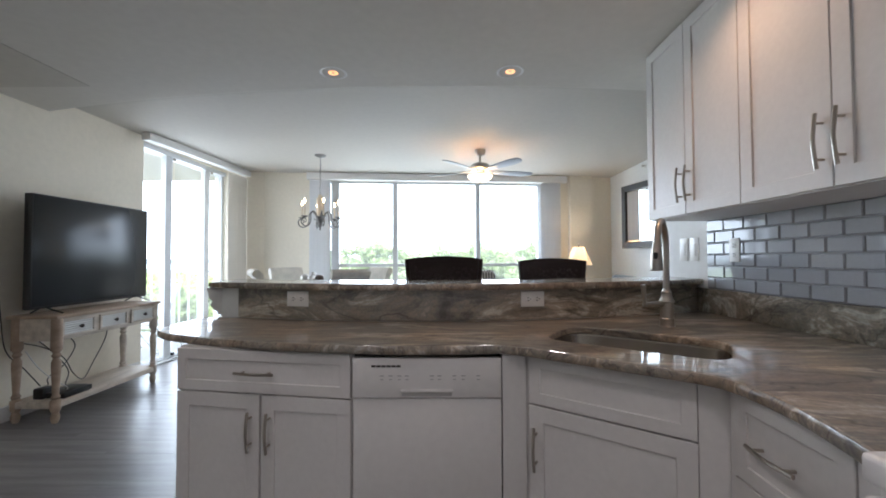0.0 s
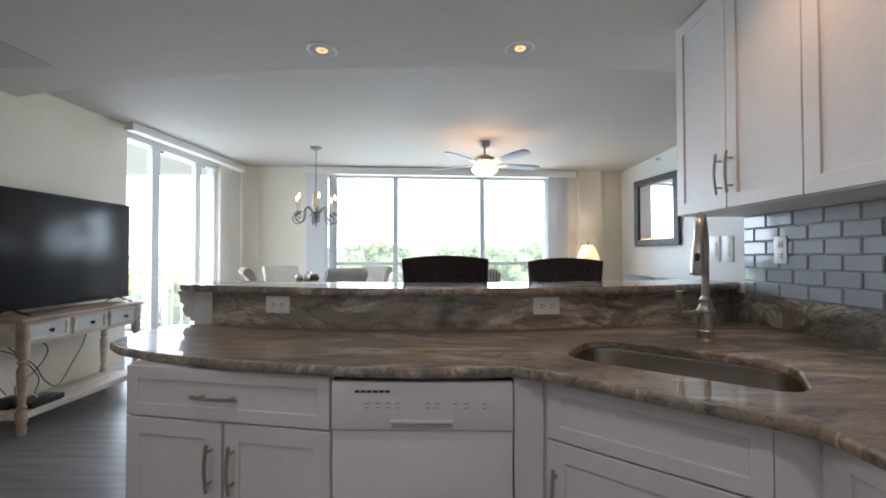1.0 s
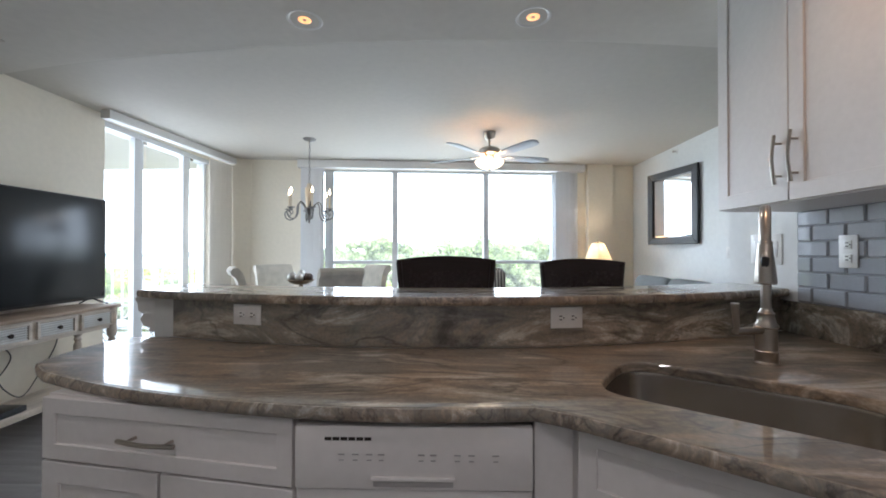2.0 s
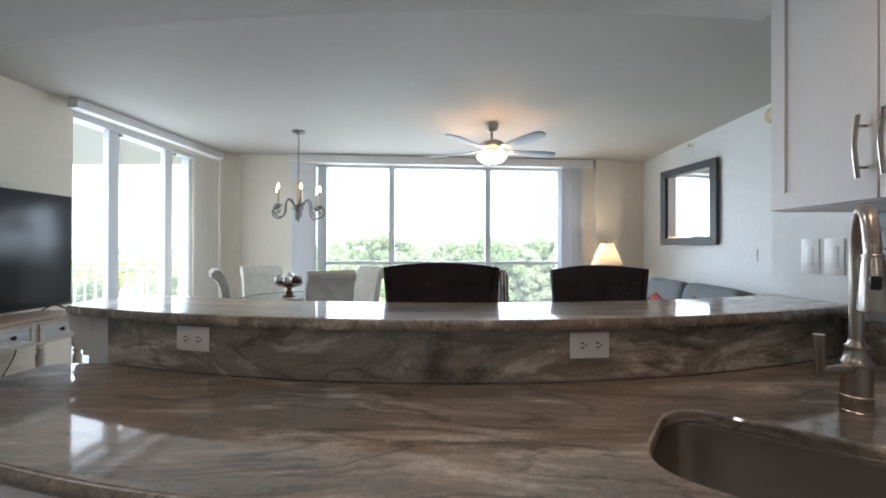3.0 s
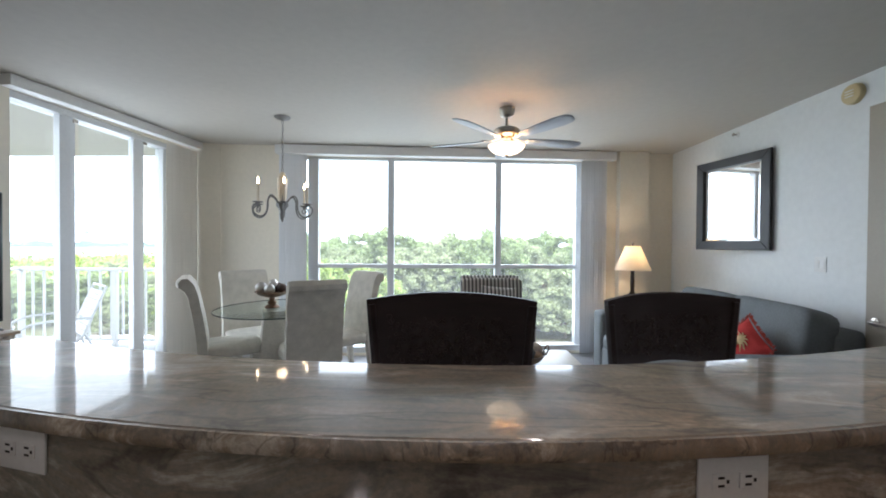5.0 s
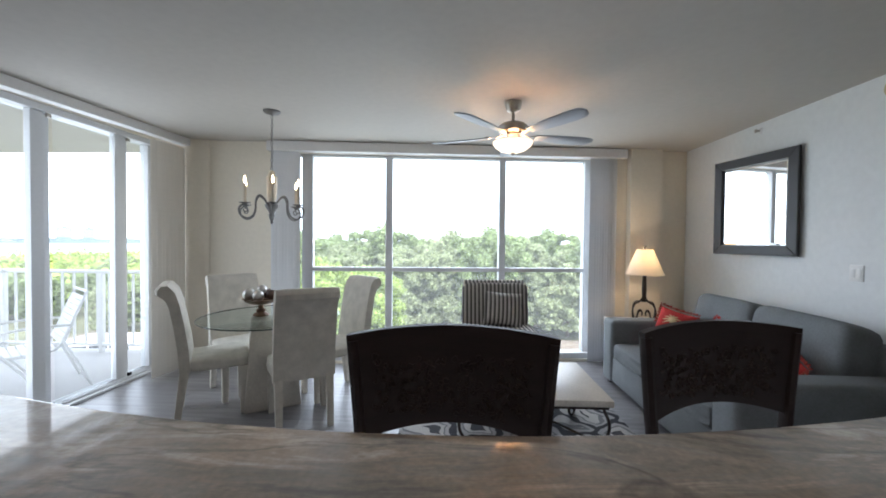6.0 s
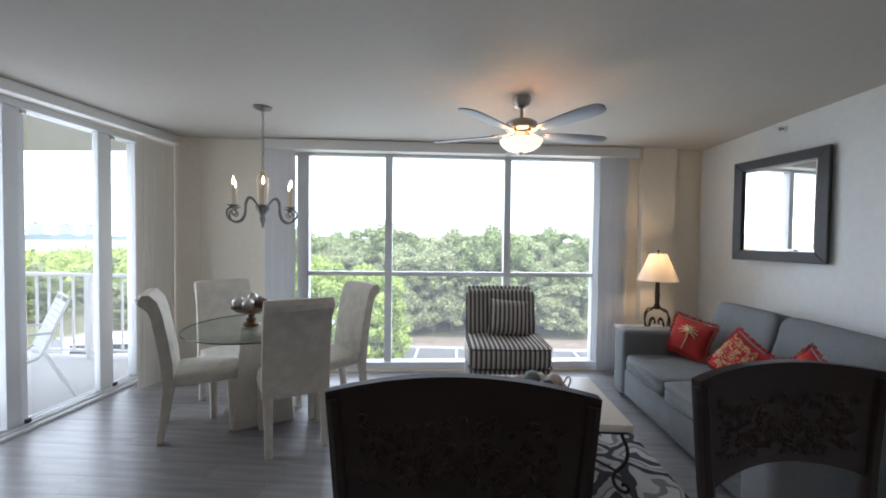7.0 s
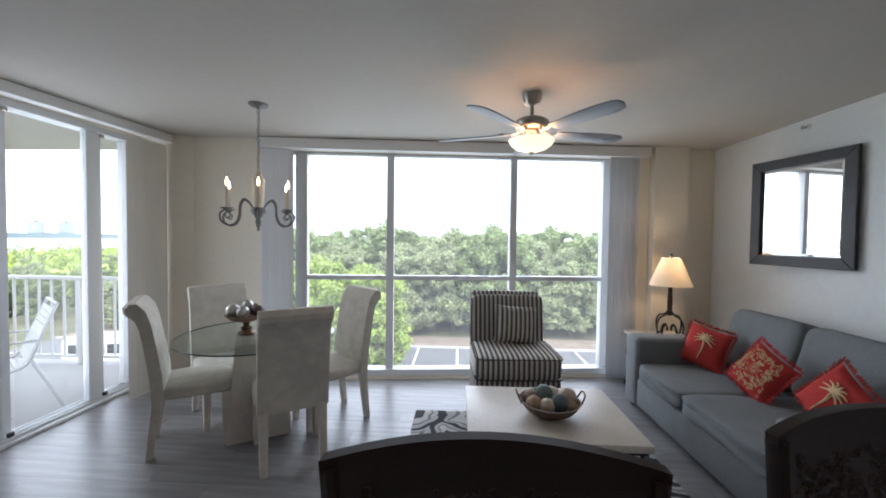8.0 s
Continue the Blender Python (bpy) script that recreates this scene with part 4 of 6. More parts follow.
for y in (1.70, 1.80, 2.32):
    plate("outlet", pose(LEFT, y, 0.62, 0, 0, 90), 0.075, 0.12, "white socket plate behind the console table", [("receptacle", 0, 0.025, 0.032, 0.03), ("receptacle", 0, -0.025, 0.032, 0.03)])


# dining table
TC = (-1.63, 3.63)
table = thing("dining_table", pose(*TC, 0), "round glass dining table on a pale stone pedestal", "table")
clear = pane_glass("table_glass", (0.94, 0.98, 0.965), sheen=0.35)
part("tabletop", lathe([(0.02, 0.795), (0.595, 0.795), (0.602, 0.799), (0.602, 0.805), (0.597, 0.809), (0.02, 0.809)], 64), clear, table, "clear round glass top").visible_shadow = False
part("rim", lathe([(0.6022, 0.7975), (0.6045, 0.799), (0.6045, 0.806), (0.6022, 0.8075)], 64, caps=False), mat("green_glass_edge", (0.01, 0.03, 0.025), 0.1, spread=0.0), table)
bm = bmesh.new()
box(bm, -0.21, 0.21, -0.16, 0.16, 0, 0.794, 0.01)
for v in bm.verts:
    k = 1.12 - 0.30 * min(1, v.co.z / 0.794)
    v.co.x *= k
    v.co.y *= k
part("pedestal", bm, M["stone_top"], table, m=pose(0, 0, 0, 0, 0, 30))

centre = thing("fruit_bowl", pose(-1.72, 3.60, 0.809), "footed bronze bowl of silver and brown spheres on the dining table", "bowl")
part("foot", lathe([(0.065, 0), (0.07, 0.01), (0.06, 0.022), (0.035, 0.035), (0.045, 0.055), (0.022, 0.07), (0.028, 0.09), (0.02, 0.10)], 20), M["bronze"], centre, m=I4)
part("dish", lathe([(0.02, 0.098), (0.06, 0.105), (0.12, 0.125), (0.155, 0.155), (0.16, 0.158), (0.15, 0.160), (0.11, 0.135), (0.03, 0.115)], 28), M["bronze"], centre, m=I4)
silver = mat("mottled_silver_glass", (0.62, 0.60, 0.57), 0.3, 0.6, scale=20, spread=0.2)
brown_ball = mat("dark_brown_sphere", (0.10, 0.06, 0.045), 0.4, scale=20, spread=0.3)
for i, (x, y, z, r) in enumerate(((-0.10, -0.02, 0.195, 0.055), (0.0, -0.05, 0.185, 0.05), (0.10, 0.0, 0.19, 0.048), (0.02, 0.08, 0.19, 0.05), (0.0, 0.02, 0.235, 0.042), (-0.06, 0.08, 0.185, 0.045))):
    bm = bmesh.new()
    bmesh.ops.create_uvsphere(bm, u_segments=18, v_segments=10, radius=r)
    b = tagged(part("ball", bm, silver if i not in (2, 3) else brown_ball, None), "mottled decorative glass ball in the footed bowl" if i not in (2, 3) else "dark brown decorative ball in the footed bowl", "ball", "balls in the footed bowl")
    b.matrix_world = pose(-1.72 + x, 3.60 + y, 0.809 + z)


# scroll-back dining chairs: the seat faces +y, the back stands at y=0
def dining_chair(m):
    c = thing("dining_chair", m, "ivory chenille dining chair with a rolled back and padded legs", "chair", "dining chairs")
    W = 0.235
    outer = [(0.055, 0.44), (0.045, 0.60), (0.012, 0.80), (-0.025, 0.98), (-0.06, 1.08), (-0.115, 1.135), (-0.165, 1.135), (-0.195, 1.10), (-0.19, 1.06), (-0.155, 1.035), (-0.128, 1.01), (-0.105, 0.95), (-0.075, 0.80), (-0.045, 0.62), (-0.03, 0.44), (-0.025, 0.40), (0.035, 0.40)]
    bm = bmesh.new()
    cols = []
    for i in range(9):
        x = -W + 2 * W * i / 8
        sq = 1.0 if 0 < i < 8 else 0.97
        cols.append([bm.verts.new((x, -0.04 + (y + 0.04) * (sq if abs(i - 4) < 4 else 0.86), z if abs(i - 4) < 4 else 0.76 + (z - 0.76) * 0.985)) for y, z in outer])
    for a, b in zip(cols, cols[1:]):
        for k in range(len(outer)):
            bm.faces.new((a[k], a[(k + 1) % len(outer)], b[(k + 1) % len(outer)], b[k]))
    bm.faces.new(cols[0])
    bm.faces.new(cols[-1][::-1])
    part("backrest", bm, M["chenille"], c, m=I4)
    part("seat", cushion(0.48, 0.50, 0.13, 0.10, 7), M["chenille"], c, m=pose(0, 0.235, 0.40))
    for x in (-0.195, 0.195):
        for y0, y1 in ((0.0, -0.05), (0.43, 0.43)):
            bm = bmesh.new()
            box(bm, -0.032, 0.032, -0.032, 0.032, 0, 0.42, 0.008)
            for v in bm.verts:
                k = 0.72 + 0.28 * v.co.z / 0.42
                v.co.x, v.co.y = v.co.x * k + x, v.co.y * k + y1 + (y0 - y1) * v.co.z / 0.42
            part("leg", bm, M["chenille"], c, m=I4)
    return c


CHAIRS = [(-1.135, 3.16, 33), (-2.24, 3.34, -57), (-2.215, 4.03, -135), (-0.98, 4.03, 137)]
first = dining_chair(pose(CHAIRS[0][0], CHAIRS[0][1], 0, 0, 0, CHAIRS[0][2]))
for x, y, a in CHAIRS[1:]:
    copy_thing(first, pose(x, y, 0, 0, 0, a))


# chandelier
ch = thing("chandelier", pose(-1.63, 3.62, CEIL), "pewter iron chandelier with scrolled arms and lit candle bulbs", "chandelier")
part("canopy", lathe([(0.075, 0), (0.075, -0.008), (0.06, -0.02), (0.02, -0.03), (0.012, -0.035)], 24), M["grey_iron"], ch, m=I4)
for i in range(13):
    bm = bmesh.new()
    loop = [(0.009 * math.cos(t), 0, -0.02 * math.sin(t)) for t in [2 * math.pi * k / 12 for k in range(12)]]
    tube(loop + [loop[0]], 0.0028, 6, bm)
    part("chain_link", bm, M["grey_iron"], ch, m=pose(0.002 * math.sin(i), 0, -0.055 - i * 0.039, 0, 0, 90 * (i % 2)))
part("column", lathe([(0.012, -0.54), (0.028, -0.555), (0.030, -0.58), (0.048, -0.60), (0.046, -0.68), (0.040, -0.78), (0.030, -0.835)], 20), M["candle"], ch, m=I4)
part("hub", lathe([(0.035, -0.835), (0.058, -0.85), (0.055, -0.875), (0.036, -0.90), (0.020, -0.93), (0.026, -0.945), (0.022, -0.975), (0.010, -1.0), (0.013, -1.012), (0.003, -1.03)], 20), M["grey_iron"], ch, m=I4)
flame = glow("candle_bulb_glow", (1.0, 0.72, 0.40), 14.0)
for i in range(6):
    a = radians(-62 + 60 * i)
    ca, sa = math.cos(a), math.sin(a)
    pr = [(0.035, -0.86), (0.075, -0.80), (0.12, -0.775), (0.15, -0.82), (0.155, -0.90), (0.18, -0.96), (0.235, -0.985), (0.29, -0.955), (0.30, -0.90), (0.265, -0.868), (0.25, -0.865)]
    arm = part("arm", tube(smooth_path([(r * ca, r * sa, z) for r, z in pr], 4), 0.0075, 7), M["grey_iron"], ch, m=I4)
    part("scroll", tube(smooth_path([(r * ca, r * sa, z) for r, z in [(0.25, -0.885), (0.225, -0.90), (0.235, -0.93), (0.26, -0.925), (0.258, -0.905)]], 4), 0.005, 6), M["grey_iron"], arm, m=I4)
    at = (0.25 * ca, 0.25 * sa)
    part("bobeche", lathe([(0.006, -0.885), (0.012, -0.875), (0.022, -0.862), (0.046, -0.855), (0.046, -0.851), (0.012, -0.853)], 16, pose(*at, 0)), M["grey_iron"], arm, m=I4)
    cnd = part("candle", lathe([(0.011, -0.852), (0.011, -0.688), (0.006, -0.683)], 12, pose(*at, 0)), M["candle"], ch, m=I4)
    part("bulb", lathe([(0.005, -0.682), (0.0095, -0.670), (0.0105, -0.658), (0.007, -0.640), (0.0015, -0.618)], 12, pose(*at, 0)), flame, cnd, m=I4)
lamp("chandelier_light", 'POINT', pose(-1.63, 3.62, CEIL - 0.60), 17, (1, 0.66, 0.36), radius=0.04)

# ceiling fan
FC = (0.53, 3.42)
fan = thing("ceiling_fan", pose(*FC, CEIL), "brushed nickel ceiling fan with grey blades and lit glass bowl", "ceiling fan")
part("canopy", lathe([(0.072, 0), (0.070, -0.03), (0.055, -0.07), (0.03, -0.085), (0.015, -0.09)], 24), M["nickel"], fan, m=I4)
part("downrod", lathe([(0.013, -0.088), (0.013, -0.165)], 12), M["nickel"], fan, m=I4)
part("motor", lathe([(0.02, -0.163), (0.05, -0.168), (0.10, -0.185), (0.125, -0.205), (0.125, -0.235), (0.105, -0.262), (0.06, -0.275), (0.05, -0.30), (0.055, -0.305)], 32), M["nickel"], fan, m=I4)
part("light_kit", lathe([(0.05, -0.303), (0.075, -0.315), (0.078, -0.335), (0.05, -0.345)], 24), M["nickel"], fan, m=I4)
bowl_glow = glow("frosted_bowl_glow", (1.0, 0.78, 0.52), 1.25)
part("glass_bowl", lathe([(0.166, -0.335), (0.164, -0.345), (0.15, -0.37), (0.11, -0.40), (0.05, -0.42), (0.004, -0.425)], 32, caps=False), bowl_glow, fan, "glowing frosted glass bowl", m=I4)
part("finial", lathe([(0.02, -0.424), (0.022, -0.43), (0.012, -0.438), (0.004, -0.445)], 12), M["nickel"], fan, m=I4)
for i in range(5):
    a = 16 + 72 * i
    iron = part("blade_iron", tube(smooth_path([(0.08, 0, -0.268), (0.13, 0, -0.285), (0.18, 0, -0.277), (0.24, 0, -0.268)], 4), 0.016, 8, flat=0.35), M["nickel"], fan, m=pose(0, 0, 0, 0, 0, a))
    o = [(0.20, -0.045), (0.30, -0.058), (0.45, -0.072), (0.60, -0.078), (0.70, -0.070), (0.735, -0.048), (0.745, -0.012), (0.725, 0.035), (0.69, 0.058), (0.60, 0.066), (0.45, 0.062), (0.30, 0.052), (0.20, 0.045)]
    bm = slab(o, -0.004, 0.004, bevel=0.0015)
    bmesh.ops.transform(bm, matrix=pose(0, 0, -0.282, -11, 0, 0), verts=bm.verts)
    part("blade", bm, M["blade"], iron, "grey fan blade", m=I4)
lamp("fan_light", 'POINT', pose(FC[0], FC[1], CEIL - 0.366), 11, (1, 0.70, 0.42), radius=0.06)


# slipper chair by the window
ac = thing("armchair", pose(0.515, 4.02, 0, 0, 0, 3), "armless slipper chair in charcoal and ivory striped ticking", "armchair")
def piping(hx, hy, z, r, parent, m, corner=0.07):
    loop = rounded([(-hx, -hy), (hx, -hy), (hx, hy), (-hx, hy)], corner, 6)
    return part("piping", tube([(x, y, z) for x, y in loop + loop[:1]], r, 6), M["piping"], parent, "charcoal corded piping", m=m)


M["piping"] = mat("charcoal_cord", (0.06, 0.056, 0.054), 0.9, spread=0.15, spec=0.1)
sc_ = part("seat_cushion", cushion(0.76, 0.63, 0.23, 0.06, 11, k=8), M["stripe"], ac, m=pose(0.005, 0.035, 0.40))
piping(0.372, 0.308, 0.20, 0.005, sc_, I4)
piping(0.372, 0.308, 0.026, 0.005, sc_, I4)
part("skirt", boxes((-0.36, 0.36, -0.265, 0.42, 0.0, 0.42), bevel=0.02), M["stripe"], ac, m=I4)
part("back_cushion", cushion(0.72, 0.20, 0.53, 0.08, 11, k=10), M["stripe"], ac, m=pose(0, 0.36, 0.52, -9, 0, 0))
part("backrest", boxes((-0.35, 0.35, 0.0, 0.10, 0.0, 1.08), bevel=0.03, seg=3), M["stripe"], ac, m=pose(0, 0.40, 0, -5, 0, 0))
sp_ = tagged(part("throw_pillow", pillow_mesh(0.42, 0.36, 0.13), M["stripe"], None), "small striped throw pillow on the slipper chair", "pillow", "throw pillows")
sp_.matrix_world = pose(0.555, 4.17, 0.625, -17, 4, 4)

# sofa
sofa = thing("sofa", pose(1.70, 4.42, 0), "slate grey fabric sofa with loose seat and back cushions", "sofa")
LEN, DEP = 2.02, 1.22
part("base", boxes((0.0, DEP, -LEN + 0.02, -0.02, 0.06, 0.32), bevel=0.02), M["grey_cloth"], sofa, m=I4)
for y0, y1 in ((-0.24, 0.0), (-LEN, -LEN + 0.24)):
    bm = bmesh.new()
    box(bm, -0.02, DEP, y0, y1, 0.04, 0.70, 0.045, seg=4)
    part("arm", bm, M["grey_cloth"], sofa, m=I4)
part("back", boxes((DEP - 0.26, DEP, -LEN + 0.23, -0.23, 0.25, 0.86), bevel=0.05, seg=3), M["grey_cloth"], sofa, m=I4)
SEAT = (-0.245, -0.94, -LEN + 0.245)
for a, b in zip(SEAT, SEAT[1:]):
    part("seat_cushion", cushion(0.99, a - b - 0.002, 0.165, 0.04, 11, seed=a * 7, k=14), M["grey_cloth"], sofa, m=pose(0.47, (a + b) / 2, 0.315))
for k, (a, b) in enumerate(zip(SEAT, SEAT[1:])):
    part("back_cushion", cushion(0.26, a - b + 0.02, 0.55, 0.14, 11, seed=a * 5, k=7), M["grey_cloth"], sofa, m=pose(0.84, (a + b) / 2, 0.46, 0, 14, 2 - 5 * k))
for x in (0.06, DEP - 0.06):
    for y in (-0.06, -LEN + 0.06):
        part("foot", boxes((x - 0.03, x + 0.03, y - 0.03, y + 0.03, 0, 0.06), bevel=0.004), M["espresso"], sofa, m=I4)


def throw_pillow(m, motif):
    p = tagged(part("throw_pillow", pillow_mesh(0.42, 0.42, 0.16, 14), M["red_cloth"], None), "coral red throw pillow with a straw palm tree and fringe" if motif == "palm" else "coral red throw pillow with a straw medallion and fringe", "pillow", "throw pillows")
    p.matrix_world = m
    bm = bmesh.new()
    rnd = random.Random(5)
    for k in range(140):
        t = k / 140 * 4
        s, q = int(t), t - int(t)
        u, v = ((-1 + 2 * q, -1), (1, -1 + 2 * q), (1 - 2 * q, 1), (-1, 1 - 2 * q))[s]
        px, pz = u * 0.215 * (1 - 0.07 * (1 - v * v)), 0.22 + v * 0.215 * (1 - 0.07 * (1 - u * u))
        d2 = Vector((u if abs(u) == 1 else rnd.uniform(-.3, .3), rnd.uniform(-.5, .5), v if abs(v) == 1 else rnd.uniform(-.3, .3))).normalized()
        tube([(px, 0, pz), Vector((px, 0, pz)) + d2 * rnd.uniform(0.02, 0.035)], 0.006, 5, bm)
    part("fringe", bm, M["brown_fringe"] if motif == "palm" else M["red_cloth"], p, m=I4)

    def depth(x, z):
        u, v = x / 0.22, (z - 0.22) / 0.22
        return -0.085 * max(0.0, (1 - u * u) * (1 - v * v)) ** 0.42 - 0.004
    bm = bmesh.new()
    if motif == "palm":
        strokes = [[(0.0, 0.27), (0.012, 0.2), (0.005, 0.13), (-0.01, 0.06)]]
        for k in range(9):
            a = radians(-30 + 30 * k)
            strokes.append([(0, 0.275), (0.05 * math.cos(a), 0.285 + 0.05 * math.sin(a)), (0.105 * math.cos(a), 0.265 + 0.085 * math.sin(a))])
        wd = lambda t: 0.013 * (1 - 0.75 * t)
    else:
        strokes = []
        rq = random.Random(8)
        for k in range(12):
            a = radians(30 * k)
            strokes.append([(0.012 * math.cos(a), 0.22 + 0.012 * math.sin(a)), (0.05 * math.cos(a + 0.15), 0.22 + 0.05 * math.sin(a + 0.15))])
        for k in range(230):
            x, z, a, r0 = rq.uniform(-0.16, 0.16), 0.22 + rq.uniform(-0.16, 0.16), rq.uniform(0, 6.28), rq.uniform(0.008, 0.016)
            if math.hypot(x, z - 0.22) > 0.06:
                strokes.append([(x, z), (x + r0 * math.cos(a), z + r0 * math.sin(a)), (x + 1.4 * r0 * math.cos(a + 0.9), z + 1.4 * r0 * math.sin(a + 0.9)), (x + r0 * math.cos(a + 1.8), z + r0 * math.sin(a + 1.8))])
        wd = lambda t: 0.0026
    for s in strokes:
        pts = smooth_path([(x, 0, z) for x, z in s], 4)
        tube([(q.x, depth(q.x, q.z), q.z) for q in pts], wd, 5, bm)
    part("embroidery", bm, M["gold_cloth"], p, "straw-coloured embroidered motif", m=I4)
    p.scale = (0.84, 0.84, 0.84)
    return p


throw_pillow(pose(2.17, 4.06, 0.50, -20, 10, -58), "palm")
throw_pillow(pose(2.16, 3.50, 0.50, -26, 22, -88), "medallion")
throw_pillow(pose(2.23, 3.02, 0.515, -24, 30, -100), "palm")

# coffee table, bowl and rug
def rug_mat():
    """Charcoal pile with large pale leaf shapes."""
    m = mat("leaf_pattern_rug", (1, 1, 1), 0.95, scale=6, spread=0.12, fine=0.12, bump=0.5, bump_scale=260, spec=0.1)
    nt = m.node_tree
    tint = [n for n in nt.nodes if n.type == 'VECT_MATH' and n.operation == 'SCALE'][0]
    tc = [n for n in nt.nodes if n.type == 'TEX_COORD'][0]
    ns = nt.nodes.new("ShaderNodeTexNoise")
    ns.inputs["Scale"].default_value = 3.0
    nt.links.new(tc.outputs["Object"], ns.inputs["Vector"])
    ad = nt.nodes.new("ShaderNodeVectorMath")
    ad.operation = 'MULTIPLY_ADD'
    ad.inputs[1].default_value = (0.35, 0.35, 0)
    nt.links.new(ns.outputs["Color"], ad.inputs[0])
    nt.links.new(tc.outputs["Object"], ad.inputs[2])
    wv = nt.nodes.new("ShaderNodeTexVoronoi")
    wv.feature = 'DISTANCE_TO_EDGE'
    wv.inputs["Scale"].default_value = 2.7
    nt.links.new(ad.outputs[0], wv.inputs["Vector"])
    cr = nt.nodes.new("ShaderNodeValToRGB")
    cr.color_ramp.interpolation = 'CONSTANT'
    cols = [(0.0, (0.045, 0.045, 0.05, 1)), (0.06, (0.34, 0.33, 0.32, 1)), (0.16, (0.16, 0.16, 0.165, 1)), (0.20, (0.42, 0.40, 0.38, 1)), (0.30, (0.06, 0.06, 0.065, 1))]
    for i, (p, c) in enumerate(cols):
        e = cr.color_ramp.elements[i] if i < 2 else cr.color_ramp.elements.new(p)
        e.position, e.color = p, c
    nt.links.new(wv.outputs["Distance"], cr.inputs[0])
    nt.links.new(cr.outputs[0], tint.inputs[0])
    return m


rug = tagged(put(boxes((-0.37, 1.48, 2.10, 4.06, 0.001, 0.012), bevel=0.003), "rug", rug_mat()), "charcoal and grey rug with a pale leaf pattern", "rug")
coffee = thing("coffee_table", pose(0.60, 3.13, 0.012), "pale stone-topped coffee table on scrolled iron legs", "coffee table")
part("tabletop", boxes((-0.525, 0.525, -0.41, 0.41, 0.40, 0.445), bevel=0.006), M["stone_top"], coffee, m=I4)
part("apron_frame", boxes((-0.50, 0.50, -0.385, -0.36, 0.375, 0.399), (-0.50, 0.50, 0.36, 0.385, 0.375, 0.399), (-0.50, -0.475, -0.36, 0.36, 0.375, 0.399), (0.475, 0.50, -0.36, 0.36, 0.375, 0.399), bevel=0.003), M["iron"], coffee, m=I4)


def scroll_leg(h, s=1.0):
    """An S-shaped iron leg that curls at its foot; it swings out along +x."""
    return tube(smooth_path([(0, 0, h), (0.015 * s, 0, h * 0.9), (0.045 * s, 0, h * 0.72), (0.03 * s, 0, h * 0.5), (-0.03 * s, 0, h * 0.28), (-0.035 * s, 0, h * 0.12), (0.0, 0, 0.012), (0.045 * s, 0, 0.02), (0.055 * s, 0, 0.05), (0.03 * s, 0, 0.065), (0.018 * s, 0, 0.048)], 4), 0.011, 8)


for sx in (-1, 1):
    for sy in (-1, 1):
        part("leg", scroll_leg(0.385), M["iron"], coffee, m=pose(sx * 0.47, sy * 0.355, 0, 0, 0, math.degrees(math.atan2(sy, sx))))
for sx in (-1, 1):
    part("stretcher", tube(smooth_path([(sx * 0.47, sx * -0.355, 0.12), (sx * 0.2, sx * -0.14, 0.17), (0, 0, 0.18 + 0.012 * sx), (-sx * 0.2, sx * 0.14, 0.17), (-sx * 0.47, sx * 0.355, 0.12)], 6), 0.008, 7), M["iron"], coffee, m=I4)
basket = thing("decor_bowl", pose(0.62, 3.08, 0.457), "brown wicker bowl of woven and shell spheres on the coffee table", "bowl")
part("dish", lathe([(0.05, 0), (0.10, 0.008), (0.16, 0.045), (0.195, 0.095), (0.20, 0.10), (0.19, 0.10), (0.15, 0.05), (0.09, 0.018), (0.03, 0.014)], 30), M["wicker"], basket, m=I4)
for s in (-1, 1):
    part("handle", tube(smooth_path([(s * 0.19, -0.05, 0.09), (s * 0.215, -0.04, 0.14), (s * 0.22, 0, 0.155), (s * 0.215, 0.04, 0.14), (s * 0.19, 0.05, 0.09)], 4), 0.006, 7), M["wicker"], basket, m=I4)
tones = [(0.42, 0.30, 0.19), (0.55, 0.46, 0.36), (0.10, 0.12, 0.13), (0.14, 0.18, 0.17), (0.48, 0.40, 0.32), (0.36, 0.24, 0.15), (0.60, 0.54, 0.46), (0.30, 0.22, 0.17)]
for i, (x, y, z, r) in enumerate(((-0.11, -0.04, 0.085, 0.052), (-0.03, -0.07, 0.085, 0.05), (0.05, -0.06, 0.10, 0.058), (-0.03, 0.04, 0.125, 0.058), (0.115, 0.01, 0.115, 0.062), (0.12, -0.07, 0.085, 0.042), (0.03, 0.08, 0.10, 0.055), (-0.11, 0.06, 0.09, 0.05))):
    bm = bmesh.new()
    bmesh.ops.create_icosphere(bm, subdivisions=3, radius=r)
    for v in bm.verts:
        v.co *= 1 + 0.03 * math.sin(v.co.z * 420 / (1 + i % 3)) + 0.03 * noise.noise(v.co * 50)
    b = tagged(part("ball", bm, mat("woven_ball_" + "abcdefgh"[i], tones[i], 0.75, scale=30, spread=0.25, bump=0.5, bump_scale=140), None), "textured decorative ball in the wicker bowl", "ball", "balls in the wicker bowl")
    b.matrix_world = pose(0.62 + x, 3.08 + y, 0.457 + z)

